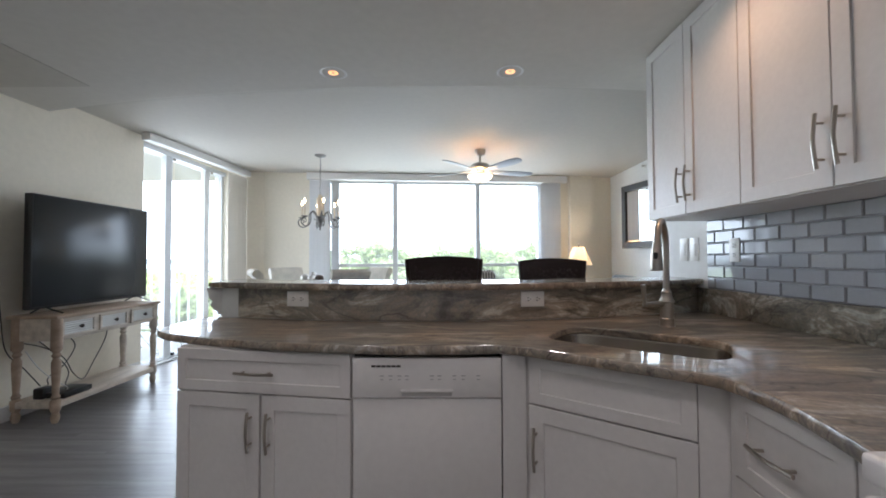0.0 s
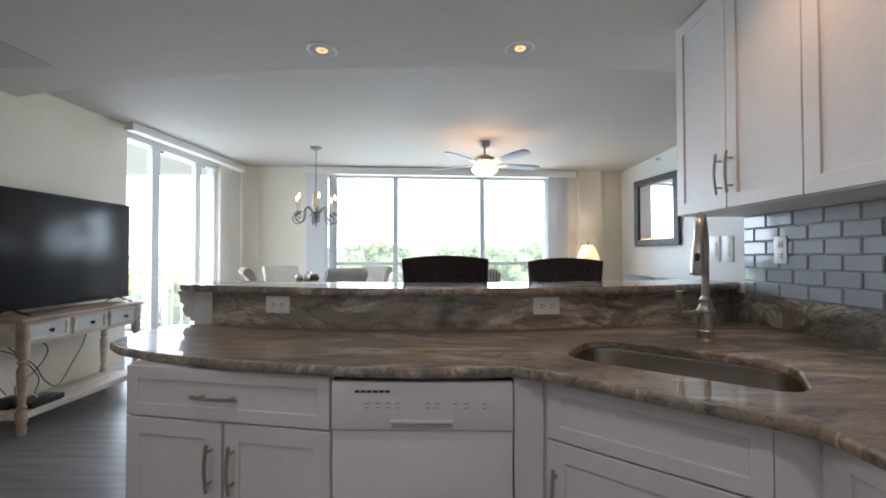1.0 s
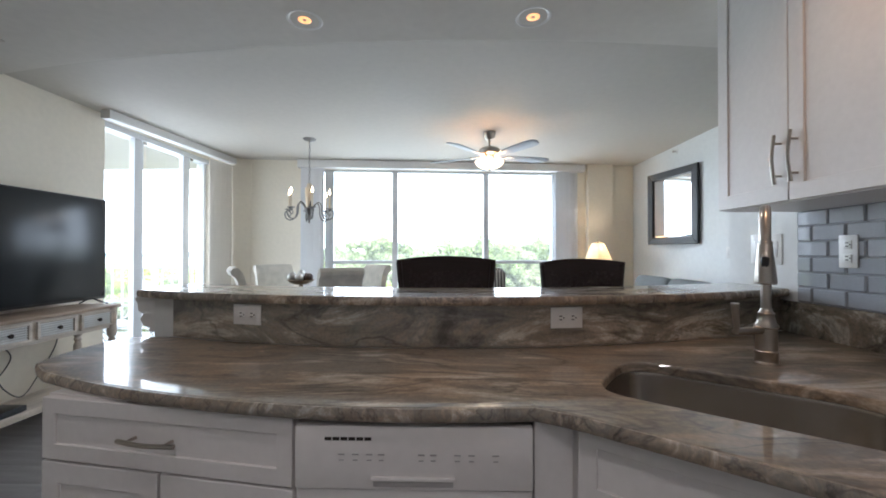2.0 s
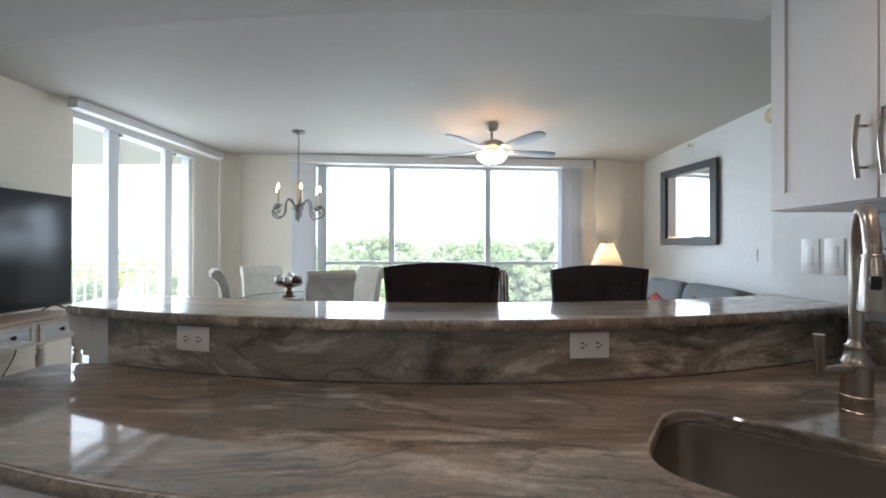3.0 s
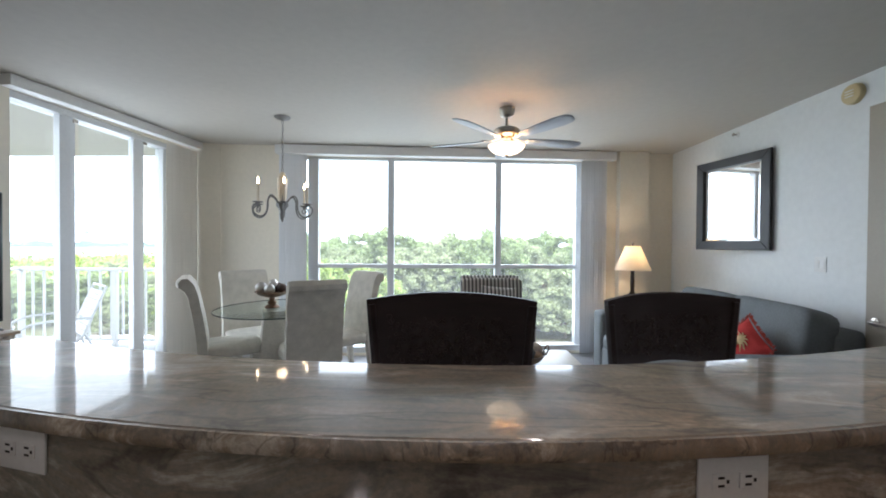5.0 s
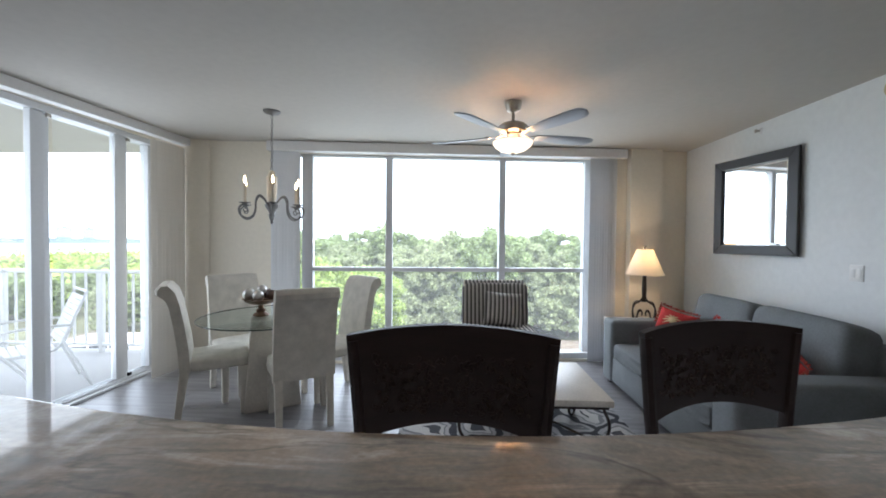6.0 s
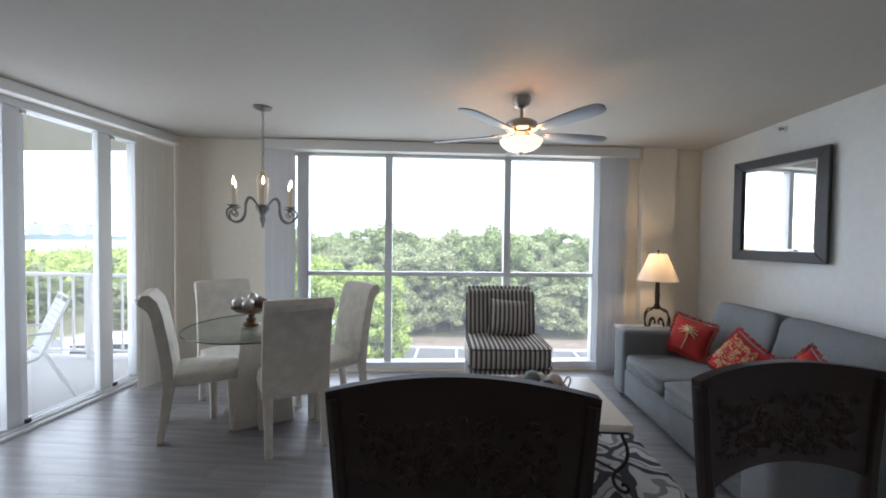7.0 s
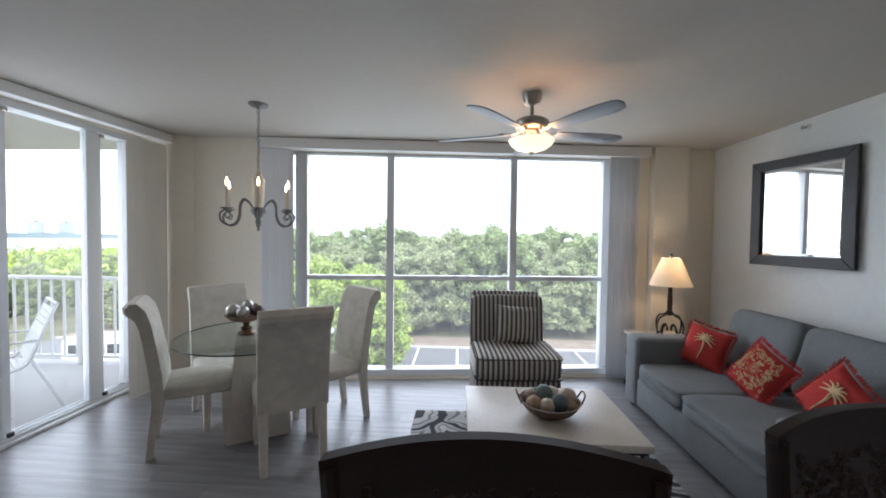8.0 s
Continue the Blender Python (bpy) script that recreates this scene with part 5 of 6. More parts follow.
# end table and lamp
et = thing("end_table", pose(2.12, 4.68, 0), "small pale-topped end table on scrolled iron legs", "end table")
part("tabletop", boxes((-0.25, 0.30, -0.22, 0.22, 0.575, 0.61), bevel=0.006), M["stone_top"], et, m=I4)
for sx in (-1, 1):
    for sy in (-1, 1):
        part("leg", scroll_leg(0.574, 1.3), M["iron"], et, m=pose(sx * 0.20 + 0.02, sy * 0.16, 0, 0, 0, 180 if sx < 0 else 0))
tl = thing("table_lamp", pose(2.235, 4.66, 0.61), "wrought iron table lamp with a lit ivory coolie shade", "table lamp")
for i in range(4):
    a = radians(20 + 90 * i)
    ca, sa = math.cos(a), math.sin(a)
    part("scroll_foot", tube(smooth_path([(r * ca, r * sa, z) for r, z in [(0.012, 0.40), (0.02, 0.28), (0.06, 0.225), (0.13, 0.20), (0.165, 0.13), (0.155, 0.04), (0.13, 0.008), (0.10, 0.03), (0.085, 0.09), (0.05, 0.12), (0.025, 0.09), (0.03, 0.06)]], 4), 0.0085, 7), M["iron"], tl, m=I4)
part("stem", lathe([(0.028, 0.22), (0.03, 0.24), (0.022, 0.26), (0.026, 0.36), (0.02, 0.50), (0.025, 0.52), (0.012, 0.54), (0.010, 0.60)], 14), M["iron"], tl, m=I4)
shade_m = bpy.data.materials.new("ivory_shade_cloth")
shade_m.use_nodes = True
sn = shade_m.node_tree
sb = sn.nodes["Principled BSDF"]
sb.inputs["Base Color"].default_value = (0.84, 0.79, 0.69, 1)
sb.inputs["Roughness"].default_value = 0.9
trl = sn.nodes.new("ShaderNodeBsdfTranslucent")
trl.inputs[0].default_value = (0.95, 0.88, 0.76, 1)
smx = sn.nodes.new("ShaderNodeMixShader")
smx.inputs[0].default_value = 0.45
sn.links.new(sb.outputs[0], smx.inputs[1])
sn.links.new(trl.outputs[0], smx.inputs[2])
sn.links.new(smx.outputs[0], sn.nodes["Material Output"].inputs[0])
bm = bmesh.new()
rg = [[bm.verts.new((r * math.cos(2 * math.pi * k / 36), r * math.sin(2 * math.pi * k / 36), z)) for k in range(36)] for r, z in ((0.085, 0.825), (0.205, 0.535), (0.203, 0.535), (0.083, 0.825))]
for a, b in zip(rg, rg[1:] + rg[:1]):
    for k in range(36):
        bm.faces.new((a[k], a[(k + 1) % 36], b[(k + 1) % 36], b[k]))
part("shade", bm, shade_m, tl, "ivory cloth shade lit from within", m=I4)
part("finial", lathe([(0.006, 0.80), (0.006, 0.84), (0.014, 0.85), (0.012, 0.862), (0.004, 0.87)], 12), M["iron"], tl, m=I4)
part("bulb", lathe([(0.012, 0.60), (0.03, 0.63), (0.034, 0.66), (0.02, 0.69), (0.004, 0.70)], 14), glow("table_bulb_glow", (1.0, 0.70, 0.36), 6.0), tl, m=I4)
lamp("table_lamp_light", 'POINT', pose(2.235, 4.66, 1.35), 6.0, (1, 0.74, 0.45), radius=0.04)

# wall mirror
mr = thing("wall_mirror", pose(RIGHT - 0.094, 3.93, 1.876, 0, 0, -79), "large wall mirror in a wide charcoal frame", "mirror")
HW, HH, FWD = 0.415, 0.472, 0.09
for nm, o in (("frame_rail", [(-HW, HH), (HW, HH), (HW - FWD, HH - FWD), (-HW + FWD, HH - FWD)]), ("frame_rail", [(-HW, -HH), (HW, -HH), (HW - FWD, -HH + FWD), (-HW + FWD, -HH + FWD)]), ("frame_rail", [(-HW, -HH), (-HW, HH), (-HW + FWD, HH - FWD), (-HW + FWD, -HH + FWD)]), ("frame_rail", [(HW, -HH), (HW, HH), (HW - FWD, HH - FWD), (HW - FWD, -HH + FWD)])):
    bm = slab(o, 0.002, 0.035, bevel=0.006)
    part(nm, bm, M["mirror_frame"], mr, m=pose(0, 0, 0, 90, 0, 0), smooth=False)
gl = HW - FWD + 0.004
gh = HH - FWD + 0.004
bm = bmesh.new()
ring0 = [bm.verts.new((x * gl, -0.010, z * gh)) for x, z in ((-1, -1), (1, -1), (1, 1), (-1, 1))]
ring1 = [bm.verts.new((x * (gl - 0.028), -0.014, z * (gh - 0.028))) for x, z in ((-1, -1), (1, -1), (1, 1), (-1, 1))]
for k in range(4):
    bm.faces.new((ring0[k], ring0[(k + 1) % 4], ring1[(k + 1) % 4], ring1[k]))
bm.faces.new(ring1)
part("mirror_glass", bm, M["mirror"], mr, m=I4, smooth=False)

# sprinkler, alarm, open door
spk = thing("sprinkler", pose(RIGHT, 4.0, 2.60), "small white sidewall fire sprinkler", "sprinkler")
part("escutcheon", lathe([(0.03, 0), (0.03, 0.004), (0.012, 0.012)], 16, pose(0, 0, 0, 0, -90, 0)), M["trim"], spk, m=I4)
part("deflector", lathe([(0.008, 0.01), (0.008, 0.04), (0.018, 0.042), (0.018, 0.046)], 12, pose(0, 0, 0, 0, -90, 0)), M["nickel"], spk, m=I4)
alarm = thing("smoke_alarm", pose(RIGHT, 2.83, 2.56), "round aged beige alarm on the wall", "alarm")
part("case", lathe([(0.075, 0), (0.075, 0.02), (0.068, 0.035), (0.05, 0.042), (0.02, 0.044)], 28, pose(0, 0, 0, 0, -90, 0)), M["beige_plastic"], alarm, m=I4)
for k in range(3):
    part("grille_slot", boxes((-0.0462, -0.043, -0.03, 0.03, -0.022 + k * 0.02, -0.015 + k * 0.02)), M["trim"], alarm, m=I4, smooth=False)
leaf = tagged(new("door_2"), "taupe room door folded back against the wall, with a lever handle", "door", kind="structure")
leaf.matrix_world = pose(2.922, 2.665, 0, 0, 0, -88.2)
part("leaf", boxes((0, 0.82, 0, 0.035, 0.01, 2.41), bevel=0.002), M["door"], leaf, m=I4, smooth=False)
hd = part("door_handle", tube(smooth_path([(0.06, -0.045, 0.93), (0.10, -0.05, 0.932), (0.17, -0.045, 0.925)], 4), 0.010, 10), M["nickel"], leaf, m=I4)
part("rose", lathe([(0.03, 0), (0.03, 0.006), (0.012, 0.012), (0.011, 0.05)], 18, pose(0.06, 0, 0.93, 90, 0, 0)), M["nickel"], hd, m=I4)
part("latch", boxes((-0.012, 0.001, 0.010, 0.026, 0.91, 0.95), bevel=0.003), M["nickel"], leaf, m=I4)


# bar stools, their seats turned to the bar
def bar_stool(m, label):
    s = thing("bar_stool", m, label, "bar stool", "bar stools")
    for sx in (-1, 1):
        part("back_post", tube(smooth_path([(sx * 0.215, 0.02, 0.0), (sx * 0.215, 0.0, 0.45), (sx * 0.22, -0.01, 0.75), (sx * 0.238, 0.0, 0.98), (sx * 0.262, 0.0, 1.252)], 4), 0.021, 8, flat=0.8), M["espresso"], s, m=I4)
        part("front_leg", tube([(sx * 0.19, -0.36, 0), (sx * 0.19, -0.36, 0.68)], 0.019, 8), M["espresso"], s, m=I4)
    n = 16
    bm = bmesh.new()
    rows = []
    for i in range(n + 1):
        u = -1 + 2 * i / n
        top = 1.289 - 0.022 * u * u
        bot = 1.024 - 0.042 * u * u
        y = 0.045 * (1 - u * u)
        rows.append([bm.verts.new((u * (0.252 if k in (0, 3) else 0.276), y + dy, z)) for k, (dy, z) in enumerate(((-0.013, bot), (-0.013, top), (0.013, top), (0.013, bot)))])
    for a, b in zip(rows, rows[1:]):
        for k in range(4):
            bm.faces.new((a[k], a[(k + 1) % 4], b[(k + 1) % 4], b[k]))
    bm.faces.new(rows[0])
    bm.faces.new(rows[-1][::-1])
    back = part("back_panel", bm, M["espresso"], s, m=I4)
    bm = bmesh.new()
    rnd = random.Random(3)
    for k in range(210):
        u, z = rnd.uniform(-0.80, 0.80), rnd.uniform(1.05, 1.205)
        y = 0.045 * (1 - u * u) - 0.0145
        x = u * 0.262
        a, r = rnd.uniform(0, 6.28), rnd.uniform(0.007, 0.016)
        tube(smooth_path([(x, y, z), (x + r * math.cos(a), y, z + r * math.sin(a)), (x + r * 1.3 * math.cos(a + 0.9), y, z + r * 1.3 * math.sin(a + 0.9)), (x + r * 0.8 * math.cos(a + 1.7), y, z + r * 0.8 * math.sin(a + 1.7))], 3), lambda q: 0.003 * (1 - 0.7 * q), 4, bm)
    part("carving", bm, M["carved"], back, "carved scrollwork", m=I4)["kind"] = "stuff"
    part("seat", cushion(0.44, 0.40, 0.08, 0.08, 7), M["espresso"], s, m=pose(0, -0.19, 0.68))
    for z in (0.22,):
        part("foot_rail", tube([(-0.19, -0.36, z), (0.19, -0.36, z)], 0.014, 8), M["espresso"], s, m=I4)
        for sx in (-1, 1):
            part("side_rail", tube([(sx * 0.19, -0.36, z + 0.06), (sx * 0.212, 0.01, z + 0.06)], 0.012, 8), M["espresso"], s, m=I4)
    return s


st = bar_stool(pose(0.064, 1.165, 0, 0, 0, 0), "espresso wooden bar stool with a carved arched back")
st.scale = (1, 1, 0.991)
copy_thing(st, pose(0.895, 1.38, 0, 0, 0, 11)).scale = (1, 1, 0.977)

# skirting
for nm, r in (("baseboard_left", (LEFT + 0.001, LEFT + 0.016, BACK, DOOR0 - 0.03, 0.001, 0.12)), ("baseboard_right", (RIGHT - 0.016, RIGHT - 0.001, 2.70, 5.1, 0.001, 0.12))):
    tagged(put(boxes(r, bevel=0.003), nm, M["trim"]), "white painted skirting board", "baseboard", kind="structure")
tagged(put(boxes((-2.89, U0 - 0.01, -0.016, -0.001, 0.001, 0.12), bevel=0.003), "baseboard_far", M["trim"], m=FAR), "white painted skirting board", "baseboard", kind="structure")

# ---- balcony ----
struct("floor_balcony", boxes((-6.3, LEFT - 0.19, -1.0, 5.28, -0.25, -0.03)), M["concrete"], "pale grey concrete balcony floor")
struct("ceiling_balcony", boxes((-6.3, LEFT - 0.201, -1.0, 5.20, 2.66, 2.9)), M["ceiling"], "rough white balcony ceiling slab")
rail = thing("balcony_railing", pose(0, 0, 0), "white powder-coated metal balcony railing with upright bars", "railing")
RY, RX = 5.14, -6.1
part("top_rail", boxes((RX - 0.03, LEFT - 0.22, RY - 0.03, RY + 0.03, 1.03, 1.075), (RX - 0.03, RX + 0.03, -0.9, RY - 0.03, 1.03, 1.075), bevel=0.008), M["white_metal"], rail, m=I4)
part("bottom_rail", boxes((RX - 0.02, LEFT - 0.22, RY - 0.02, RY + 0.02, 0.05, 0.085), (RX - 0.02, RX + 0.02, -0.9, RY - 0.02, 0.05, 0.085), bevel=0.004), M["white_metal"], rail, m=I4)
bal = boxes((-0.011, 0.011, -0.011, 0.011, 0.086, 1.029))
bal_me = bpy.data.meshes.new("baluster")
bal.to_mesh(bal_me)
bal.free()
bal_me.materials.append(M["white_metal"])
spots = [(-3.62 - 0.165 * i, RY) for i in range(15)] + [(RX, 4.98 - 0.165 * i) for i in range(34)]
for x, y in spots:
    b = new("baluster", bal_me)
    b.matrix_world = pose(x, y, 0)
    b.parent = rail
for x, y in ((-4.72, RY), (RX, RY), (RX, 3.2), (RX, 1.2), (-3.58, RY)):
    part("post", boxes((x - 0.028, x + 0.028, y - 0.028, y + 0.028, -0.03, 1.03), bevel=0.004), M["white_metal"], rail, m=I4)


def patio_chair(m):
    c = thing("patio_chair", m, "white strap patio chair with bent metal arms on the balcony", "patio chair", "patio chairs")
    for s in (-1, 1):
        part("side_frame", tube(smooth_path([(s * 0.27, 0.40, 0.98), (s * 0.27, 0.30, 0.72), (s * 0.27, 0.20, 0.46), (s * 0.27, 0.0, 0.40), (s * 0.27, -0.24, 0.42)], 4), 0.013, 8), M["white_metal"], c, m=I4)
        part("arm", tube(smooth_path([(s * 0.29, 0.27, 0.66), (s * 0.30, 0.05, 0.67), (s * 0.30, -0.18, 0.65), (s * 0.30, -0.25, 0.55), (s * 0.29, -0.10, 0.30), (s * 0.29, 0.10, 0.0)], 5), 0.013, 8), M["white_metal"], c, m=I4)
        part("leg", tube(smooth_path([(s * 0.28, 0.22, 0.50), (s * 0.28, 0.33, 0.25), (s * 0.28, 0.43, 0.0)], 4), 0.013, 8), M["white_metal"], c, m=I4)
    part("crossbar", tube([(-0.27, 0.40, 0.98), (0.27, 0.40, 0.98)], 0.013, 8), M["white_metal"], c, m=I4)
    for k in range(9):
        t = k / 9
        part("strap", boxes((-0.272, 0.272, -0.024, 0.024, -0.003, 0.003), bevel=0.001), M["white_metal"], c, m=pose(0, 0.21 + 0.18 * t, 0.50 + 0.46 * t, 66, 0, 0), smooth=False)
    for k in range(7):
        part("strap", boxes((-0.272, 0.272, -0.026, 0.026, -0.003, 0.003), bevel=0.001), M["white_metal"], c, m=pose(0, -0.22 + 0.063 * k, 0.418, 0, 0, 0), smooth=False)
    return c


pc = patio_chair(pose(-4.20, 3.80, -0.03, 0, 0, -35))
copy_thing(pc, pose(-5.3, 2.9, -0.03, 0, 0, 80))
ptab = thing("patio_table", pose(-5.05, 3.75, -0.03), "low round patio table with a glass top on the balcony", "patio table")
part("tabletop", lathe([(0.02, 0.50), (0.33, 0.50), (0.335, 0.51), (0.33, 0.52), (0.02, 0.52)], 32), M["white_metal"], ptab, m=I4)
for i in range(4):
    a = radians(45 + 90 * i)
    part("leg", tube([(0.26 * math.cos(a), 0.26 * math.sin(a), 0.50), (0.31 * math.cos(a), 0.31 * math.sin(a), 0)], 0.012, 8), M["white_metal"], ptab, m=I4)

# ---- outdoors ----
G = -6.3
struct("ground", boxes((-900, 900, 6.5, 2500, G - 2, G), (-900, -7, -900, 6.5, G - 2, G)), mat("scrub_ground", (0.11, 0.11, 0.05), 0.95, scale=0.4, spread=0.35), "scrubby ground that reaches the horizon")
struct("road_parking", boxes((-30, 40, 14.0, 27.6, G + 0.001, G + 0.02)), mat("sun_bleached_asphalt", (0.13, 0.13, 0.13), 0.9, scale=1.5, spread=0.15, fine=0.15), "grey asphalt car park")
struct("trim_kerb", boxes((-30, 40, 27.6, 27.8, G, G + 0.14), bevel=0.02), M["concrete"], "pale concrete kerb along the car park")
# litter tone darkened to hold the trees' missing shade
struct("ground_verge", boxes((-30, 40, 27.8, 30.5, G + 0.001, G + 0.10)), mat("dry_leaf_litter", (0.22, 0.175, 0.13), 0.95, scale=2, spread=0.35, fine=0.3, bump=0.5, bump_scale=12), "verge of dry leaf litter behind the kerb")
paint = mat("white_road_paint", (0.72, 0.72, 0.70), 0.8, scale=6, spread=0.1)
for i in range(18):
    tagged(put(boxes((-22 + 2.75 * i - 0.06, -22 + 2.75 * i + 0.06, 22.6, 27.5, G + 0.021, G + 0.025)), "parking_line", paint), "white painted parking bay line on the asphalt", "road marking", "parking lines")
struct("water", boxes((-1500, -62, 98, 760, G + 0.05, G + 0.3), (-1500, -75, -500, 98, G + 0.05, G + 0.3)), mat("pale_lagoon_water", (0.16, 0.24, 0.25), 0.35, scale=0.05, spread=0.08), "pale blue lagoon beyond the mangroves")
bark = mat("grey_bark", (0.16, 0.13, 0.10), 0.9, scale=6, spread=0.3, bump=0.6, bump_scale=30)


def leaf_mat(name, colour):
    m = mat(name, colour, 0.55, scale=0.8, spread=0.35, fine=0.2, spec=0.3)
    nt = m.node_tree
    b = nt.nodes["Principled BSDF"]
    geo = nt.nodes.new("ShaderNodeNewGeometry")
    r = nt.nodes.new("ShaderNodeMapRange")
    r.inputs["To Min"].default_value, r.inputs["To Max"].default_value = 0.50, 1.70
    nt.links.new(geo.outputs["Random Per Island"], r.inputs["Value"])
    sc = nt.nodes.new("ShaderNodeVectorMath")
    sc.operation = 'SCALE'
    src = b.inputs["Base Color"].links[0].from_socket
    nt.links.new(src, sc.inputs[0])
    nt.links.new(r.outputs[0], sc.inputs["Scale"])
    nt.links.new(sc.outputs[0], b.inputs["Base Color"])
    t = nt.nodes.new("ShaderNodeBsdfTranslucent")
    nt.links.new(sc.outputs[0], t.inputs[0])
    mx = nt.nodes.new("ShaderNodeMixShader")
    mx.inputs[0].default_value = 0.45
    nt.links.new(b.outputs[0], mx.inputs[1])
    nt.links.new(t.outputs[0], mx.inputs[2])
    nt.links.new(mx.outputs[0], nt.nodes["Material Output"].inputs[0])
    return m


LEAF = [leaf_mat("mangrove_leaves", (0.25, 0.305, 0.135)), leaf_mat("olive_leaves", (0.32, 0.355, 0.195)), leaf_mat("bright_leaves", (0.32, 0.40, 0.105))]


def leaves(rng, lobes, count, size):
    """Many small bent leaves scattered through overlapping lobes."""
    n = count
    w = np.array([l[3] ** 2 for l in lobes])
    pick = rng.choice(len(lobes), n, p=w / w.sum())
    L = np.array(lobes)[pick]
    d = rng.normal(size=(n, 3))
    d /= np.linalg.norm(d, axis=1)[:, None]
    rad = L[:, 3] * (0.3 + 0.95 * rng.random(n) ** 0.8)
    c = L[:, :3] + d * rad[:, None] * np.array([1, 1, 0.8])
    a = rng.normal(size=(n, 3))
    a /= np.linalg.norm(a, axis=1)[:, None]
    b = np.cross(a, d + 0.3 * rng.normal(size=(n, 3)))
    b /= np.linalg.norm(b, axis=1)[:, None] + 1e-9
    s = size * (0.6 + 0.9 * rng.random(n))[:, None]
    quad = np.stack([c - a * s, c + b * s * 0.42, c + a * s, c - b * s * 0.42], 1).reshape(-1, 3)
    faces = np.arange(4 * n).reshape(n, 4)
    return quad, faces


def tree_kind(seed, height, spread, count, size, leaf, shrub=False):
    rng = np.random.default_rng(seed)
    lobes = []
    for i in range(210):
        a, r = rng.uniform(0, 6.28), spread * rng.uniform(0, 1) ** 0.42 * 0.86
        z = height * rng.uniform(0.14 if shrub else 0.35, 0.86) - 0.10 * r
        lobes.append((r * math.cos(a), r * math.sin(a), z, spread * rng.uniform(0.05, 0.17)))
    lobes.append((0, 0, height * 0.86, spread * 0.24))
    t = thing("tree", Matrix.Identity(4), "leafy mangrove tree with a dense uneven green crown", "tree", "trees behind the car park")
    bm = tube(smooth_path([(0, 0, 0), (0.08, 0.05, height * 0.25), (-0.05, 0.1, height * 0.5), (0.1, 0, height * 0.8)], 4), lambda q: 0.16 * (1 - 0.8 * q), 8)
    for lx, ly, lz, lr in lobes[:9]:
        tube(smooth_path([(0, 0.05, height * 0.18), (lx * 0.4, ly * 0.4, lz * 0.6), (lx, ly, lz)], 4), lambda q: 0.07 * (1 - 0.8 * q), 6, bm)
    part("trunk", bm, bark, t, m=I4)
    v, f = leaves(rng, lobes, count, size)
    me = bpy.data.meshes.new("crown")
    me.from_pydata(v.tolist(), [], f.tolist())
    me.materials.append(leaf)
    c = new("crown", me)
    c.parent = t
    return t


def plant(src, x, y, z, turn, scale):
    t = copy_thing(src, pose(x, y, z, 0, 0, turn))
    t.scale = (scale, scale, scale * random.uniform(0.92, 1.08))
    return t


kinds = [tree_kind(1, 8.2, 3.2, 42000, 0.125, LEAF[0], True), tree_kind(2, 7.8, 3.0, 42000, 0.12, LEAF[1], True), tree_kind(3, 6.9, 2.6, 34000, 0.105, LEAF[2], True)]
kinds[0].matrix_world = pose(3.5, 34.5, G)
kinds[1].matrix_world = pose(-2.0, 33.0, G)
kinds[2].matrix_world = pose(-4.9, 20.2, G)
rnd = random.Random(11)
for row, (y, step) in enumerate(((32.5, 3.1), (36.5, 3.6), (41.5, 4.2), (47.0, 5.0))):
    x = -16.0 - row * 3
    while x < 27 + row * 5:
        k = rnd.choice((0, 0, 1, 1, 1))
        if not (row == 0 and abs(x + 2.0) < 1.2):
            plant(kinds[k], x + rnd.uniform(-0.8, 0.8), y + rnd.uniform(-0.8, 0.8), G, rnd.uniform(0, 360), rnd.uniform(0.84, 1.13) + 0.03 * row)
        x += step * rnd.uniform(0.85, 1.2)
plant(kinds[2], -8.0, 22.3, G, 80, 0.98)
plant(kinds[2], -10.6, 28.5, G, 200, 0.9)
# low mangroves between the balcony and the lagoon
for i in range(170):
    d = rnd.uniform(27, 100)
    a = radians(rnd.uniform(100, 160))
    k = rnd.choice((0, 1, 2, 2))
    x, y = d * math.cos(a), 5 + d * math.sin(a)
    if x > -14 and y < 52 or 12 < y < 30 and x > -31:
        continue
    plant(kinds[k], x, y, G, rnd.uniform(0, 360), rnd.uniform(0.5, 0.62))

# mangrove canopy, too far to tell apart
rng = np.random.default_rng(9)
n = 5200
ang = np.radians(rng.uniform(60, 175, n))
dist = 55 + 60 * rng.random(n) ** 0.7
cx, cy = dist * np.cos(ang), 5 + dist * np.sin(ang)
cz = G + 2.6 + 0.8 * np.sin(cx * 0.15) + rng.uniform(-0.9, 0.7, n) + np.where(cx > -12, 2.6, 0.0)
lob = np.stack([cx, cy, cz, rng.uniform(1.0, 2.2, n)], 1)
v, f = leaves(rng, [tuple(q) for q in lob], 90000, 0.55)
me = bpy.data.meshes.new("mangrove_canopy")
me.from_pydata(v.tolist(), [], f.tolist())
me.materials.append(LEAF[2])
tagged(new("mangrove_canopy", me), "sea of green mangrove canopy reaching to the lagoon", "woods", kind="stuff")

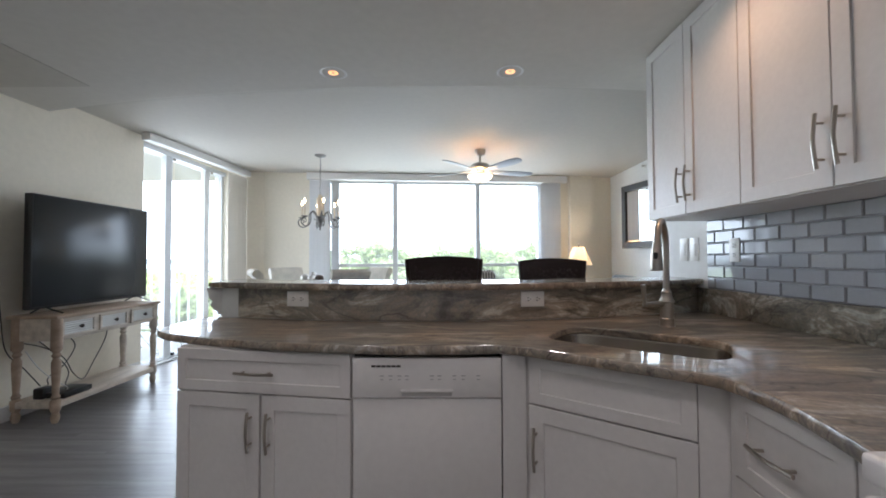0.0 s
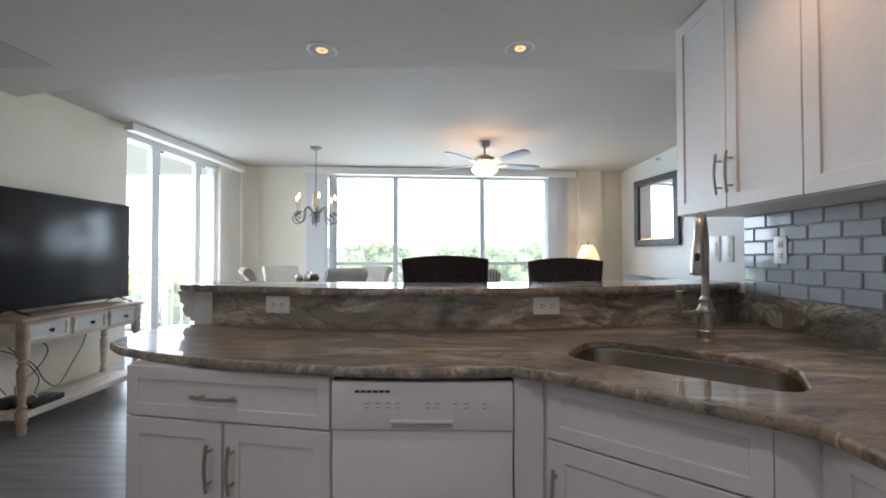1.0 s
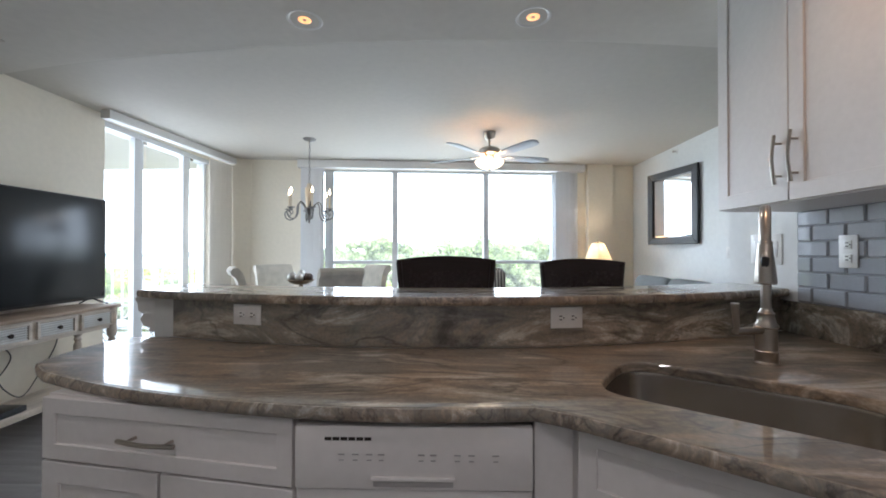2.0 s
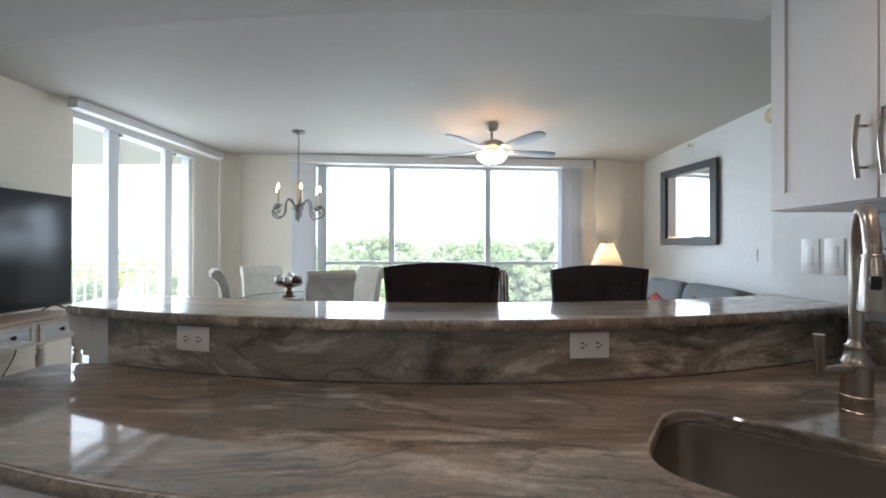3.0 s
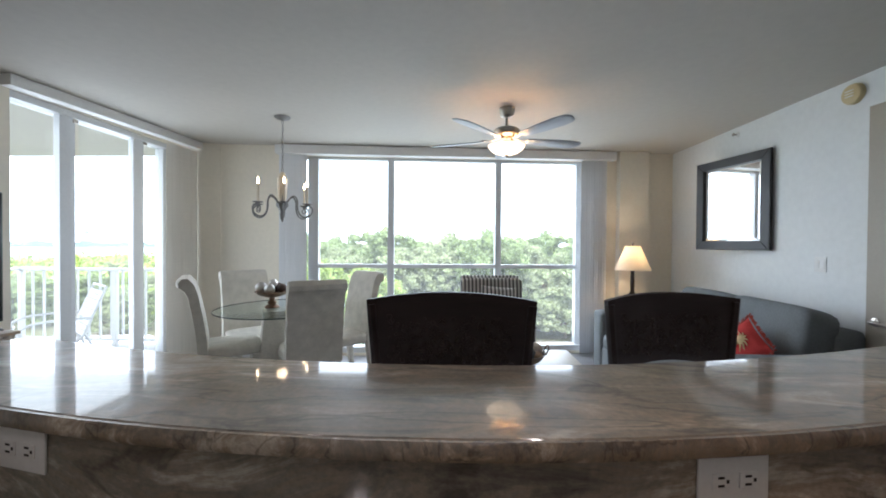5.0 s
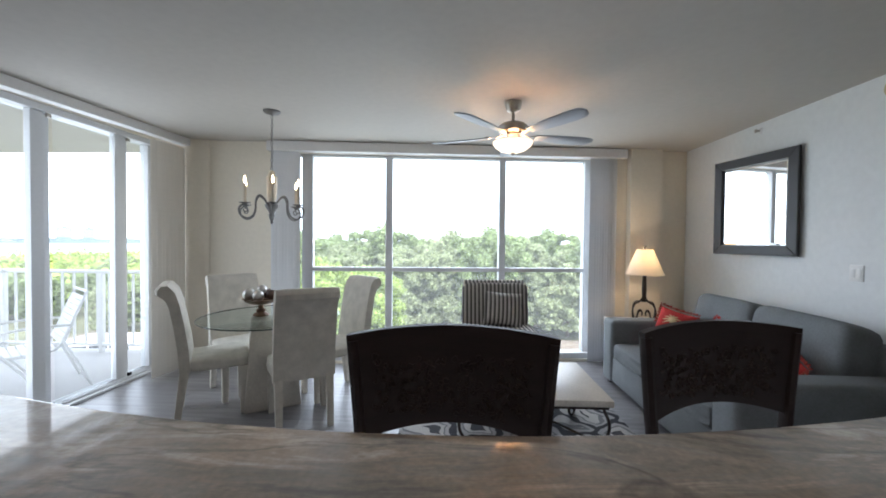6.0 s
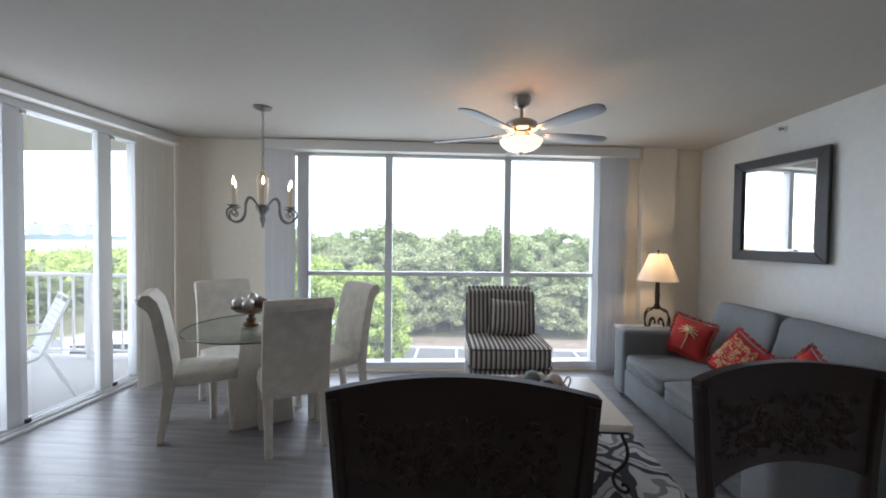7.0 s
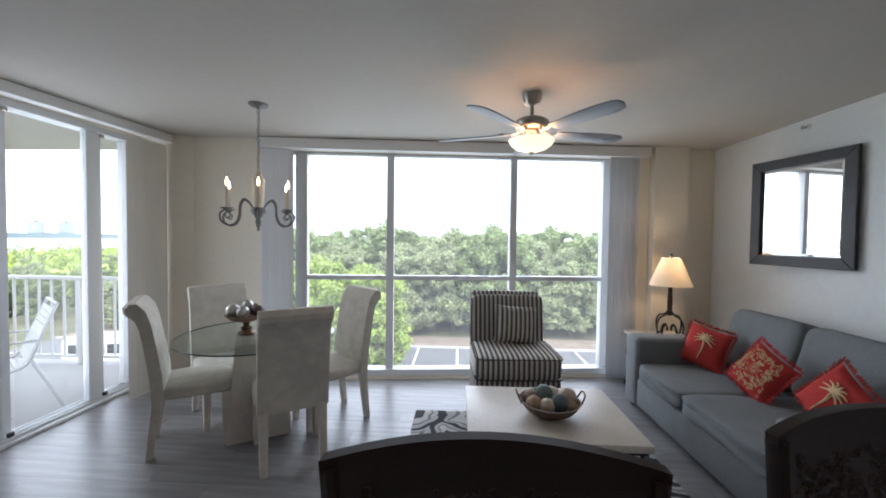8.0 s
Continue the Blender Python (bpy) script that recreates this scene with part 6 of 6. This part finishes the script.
# far shore and towers
far_mat = mat("hazy_far_shore", (0.17, 0.21, 0.21), 0.95, scale=0.02, spread=0.15)
bm = bmesh.new()
N = 160
top = []
for i in range(N + 1):
    a = radians(85 + 95 * i / N)
    r = 800
    h = 7 + 5 * abs(noise.noise(Vector((i * 0.35, 0, 0)))) + 3 * noise.noise(Vector((i * 0.9, 3, 0)))
    top.append([bm.verts.new((r * k * math.cos(a), r * k * math.sin(a), z)) for k, z in ((1, G), (1.0, G + h), (1.2, G + h), (1.2, G))])
for a, b in zip(top, top[1:]):
    for k in range(4):
        bm.faces.new((a[k], a[(k + 1) % 4], b[(k + 1) % 4], b[k]))
tagged(put(bm, "backdrop_shore", far_mat), "hazy wooded shore across the lagoon", "shore", kind="structure")


def tower(x, y, w, h):
    t = thing("apartment_tower", pose(x, y, G, 0, 0, 35), "pale high-rise apartment tower on the far shore", "building", "far towers")
    part("wall", boxes((-w / 2, w / 2, -w / 4, w / 4, 0, h)), mat("hazy_tower_wall", (0.34, 0.37, 0.40), 0.8, scale=0.1, spread=0.03), t, m=I4, smooth=False)
    part("roof", boxes((-w / 2 - 0.5, w / 2 + 0.5, -w / 4 - 0.5, w / 4 + 0.5, h, h + 1.5), (-w / 8, w / 8, -w / 8, w / 8, h + 1.5, h + 5)), far_mat, t, m=I4, smooth=False)
    win = mat("hazy_tower_glass", (0.20, 0.23, 0.26), 0.4, spread=0.02)
    for k in range(int(h / 3.4)):
        part("window", boxes((-w / 2 + 1, w / 2 - 1, -w / 4 - 0.3, -w / 4 - 0.05, 2 + k * 3.4, 3.7 + k * 3.4)), win, t, m=I4, smooth=False)


for x, y, w, h in ((-880, 760, 22, 30), (-840, 785, 22, 29), (-800, 800, 18, 28), (-1000, 620, 30, 30), (-1060, 560, 26, 27)):
    tower(x, y, w, h)


# parked van
van = thing("parked_van", pose(-19.5, 21.8, G + 0.02, 0, 0, 12), "white parked van with dark windows in the car park", "van")
bm = slab(rounded([(-2.4, 0.35), (2.4, 0.35), (2.4, 1.0), (1.5, 1.25), (0.95, 2.0), (-2.4, 2.05)], [0.1, 0.15, 0.2, 0.15, 0.2, 0.15], 3), -0.9, 0.9)
part("body", bm, M["appliance"], van, m=pose(0, 0, 0, 90, 0, 0))
for x in (-1.55, 1.5):
    for s in (-1, 1):
        wheel = part("wheel", lathe([(0.2, -0.1), (0.33, -0.1), (0.35, -0.06), (0.35, 0.06), (0.33, 0.1), (0.2, 0.1)], 20, pose(x, s * 0.85, 0.35, 90, 0, 0)), M["plastic_black"], van, m=I4)
        part("hub", lathe([(0.05, -0.11), (0.19, -0.105), (0.19, 0.105), (0.05, 0.11)], 16, pose(x, s * 0.85, 0.35, 90, 0, 0)), M["steel"], wheel, m=I4)
for s in (-1, 1):
    for a, b in ((-2.1, -1.3), (-1.2, -0.3), (-0.2, 0.8)):
        part("window", boxes((a, b, s * 0.91 - 0.012, s * 0.91 + 0.012, 1.2, 1.75), bevel=0.006), M["screen"], van, m=I4)

# ---- glass tiles, floor planks ----
wall_k = bpy.data.objects["wall_kitchen"]
tagged(put(boxes((KWALL - 0.006, KWALL - 0.0005, -1.6, 0.875, 1.066, 1.489)), "trim_grout", M["grout"]), "pale grout bed behind the glass tiles", "grout", kind="structure")
TW, TH = 0.152, 0.0705
tile_me = {}
for row in range(6):
    z = 1.0665 + row * TH
    y = 0.875
    first_w = TW if row % 2 else TW / 2
    while y > -1.55:
        w = first_w if y == 0.875 else TW
        key = round(w, 4)
        if key not in tile_me:
            bm = boxes((-0.010, 0, -w + 0.0035, -0.001, 0.0014, TH - 0.0014), bevel=0.0058, seg=1)
            me = bpy.data.meshes.new("tile")
            bmesh.ops.recalc_face_normals(bm, faces=bm.faces)
            bm.to_mesh(me)
            bm.free()
            me.materials.append(M["tile"])
            tile_me[key] = me
        t = new("tile", tile_me[key])
        t.matrix_world = pose(KWALL - 0.0055, y, z, 0, 0, noise.noise(Vector((row * 3.1, y * 9, 0))) * 0.5)
        t.parent = wall_k
        y -= w

floor_ob = bpy.data.objects["floor"]
PW, PL = 0.18, 1.22
plank_me = {}
row = 0
yy = 0.95
while yy < 5.2:
    x = LEFT - (row * 0.43 % PL)
    while x < RIGHT:
        a, b = max(x, LEFT + 0.001), min(x + PL, RIGHT - 0.001)
        if b - a > 0.05:
            key = round(b - a, 2)
            if key not in plank_me:
                bm = boxes((0.0004, b - a - 0.0004, 0.0004, PW - 0.0004, -0.004, 0.0), bevel=0.0005, seg=1)
                me = bpy.data.meshes.new("plank")
                bmesh.ops.recalc_face_normals(bm, faces=bm.faces)
                bm.to_mesh(me)
                bm.free()
                me.materials.append(M["plank"])
                plank_me[key] = me
            p = new("plank", plank_me[key])
            p.matrix_world = pose(a, yy, 0)
            p.parent = floor_ob
        x += PL
    yy += PW
    row += 1
part("plank_field", boxes((LEFT, RIGHT, BACK, 0.949, -0.004, 0.0)), M["plank"], floor_ob, smooth=False)
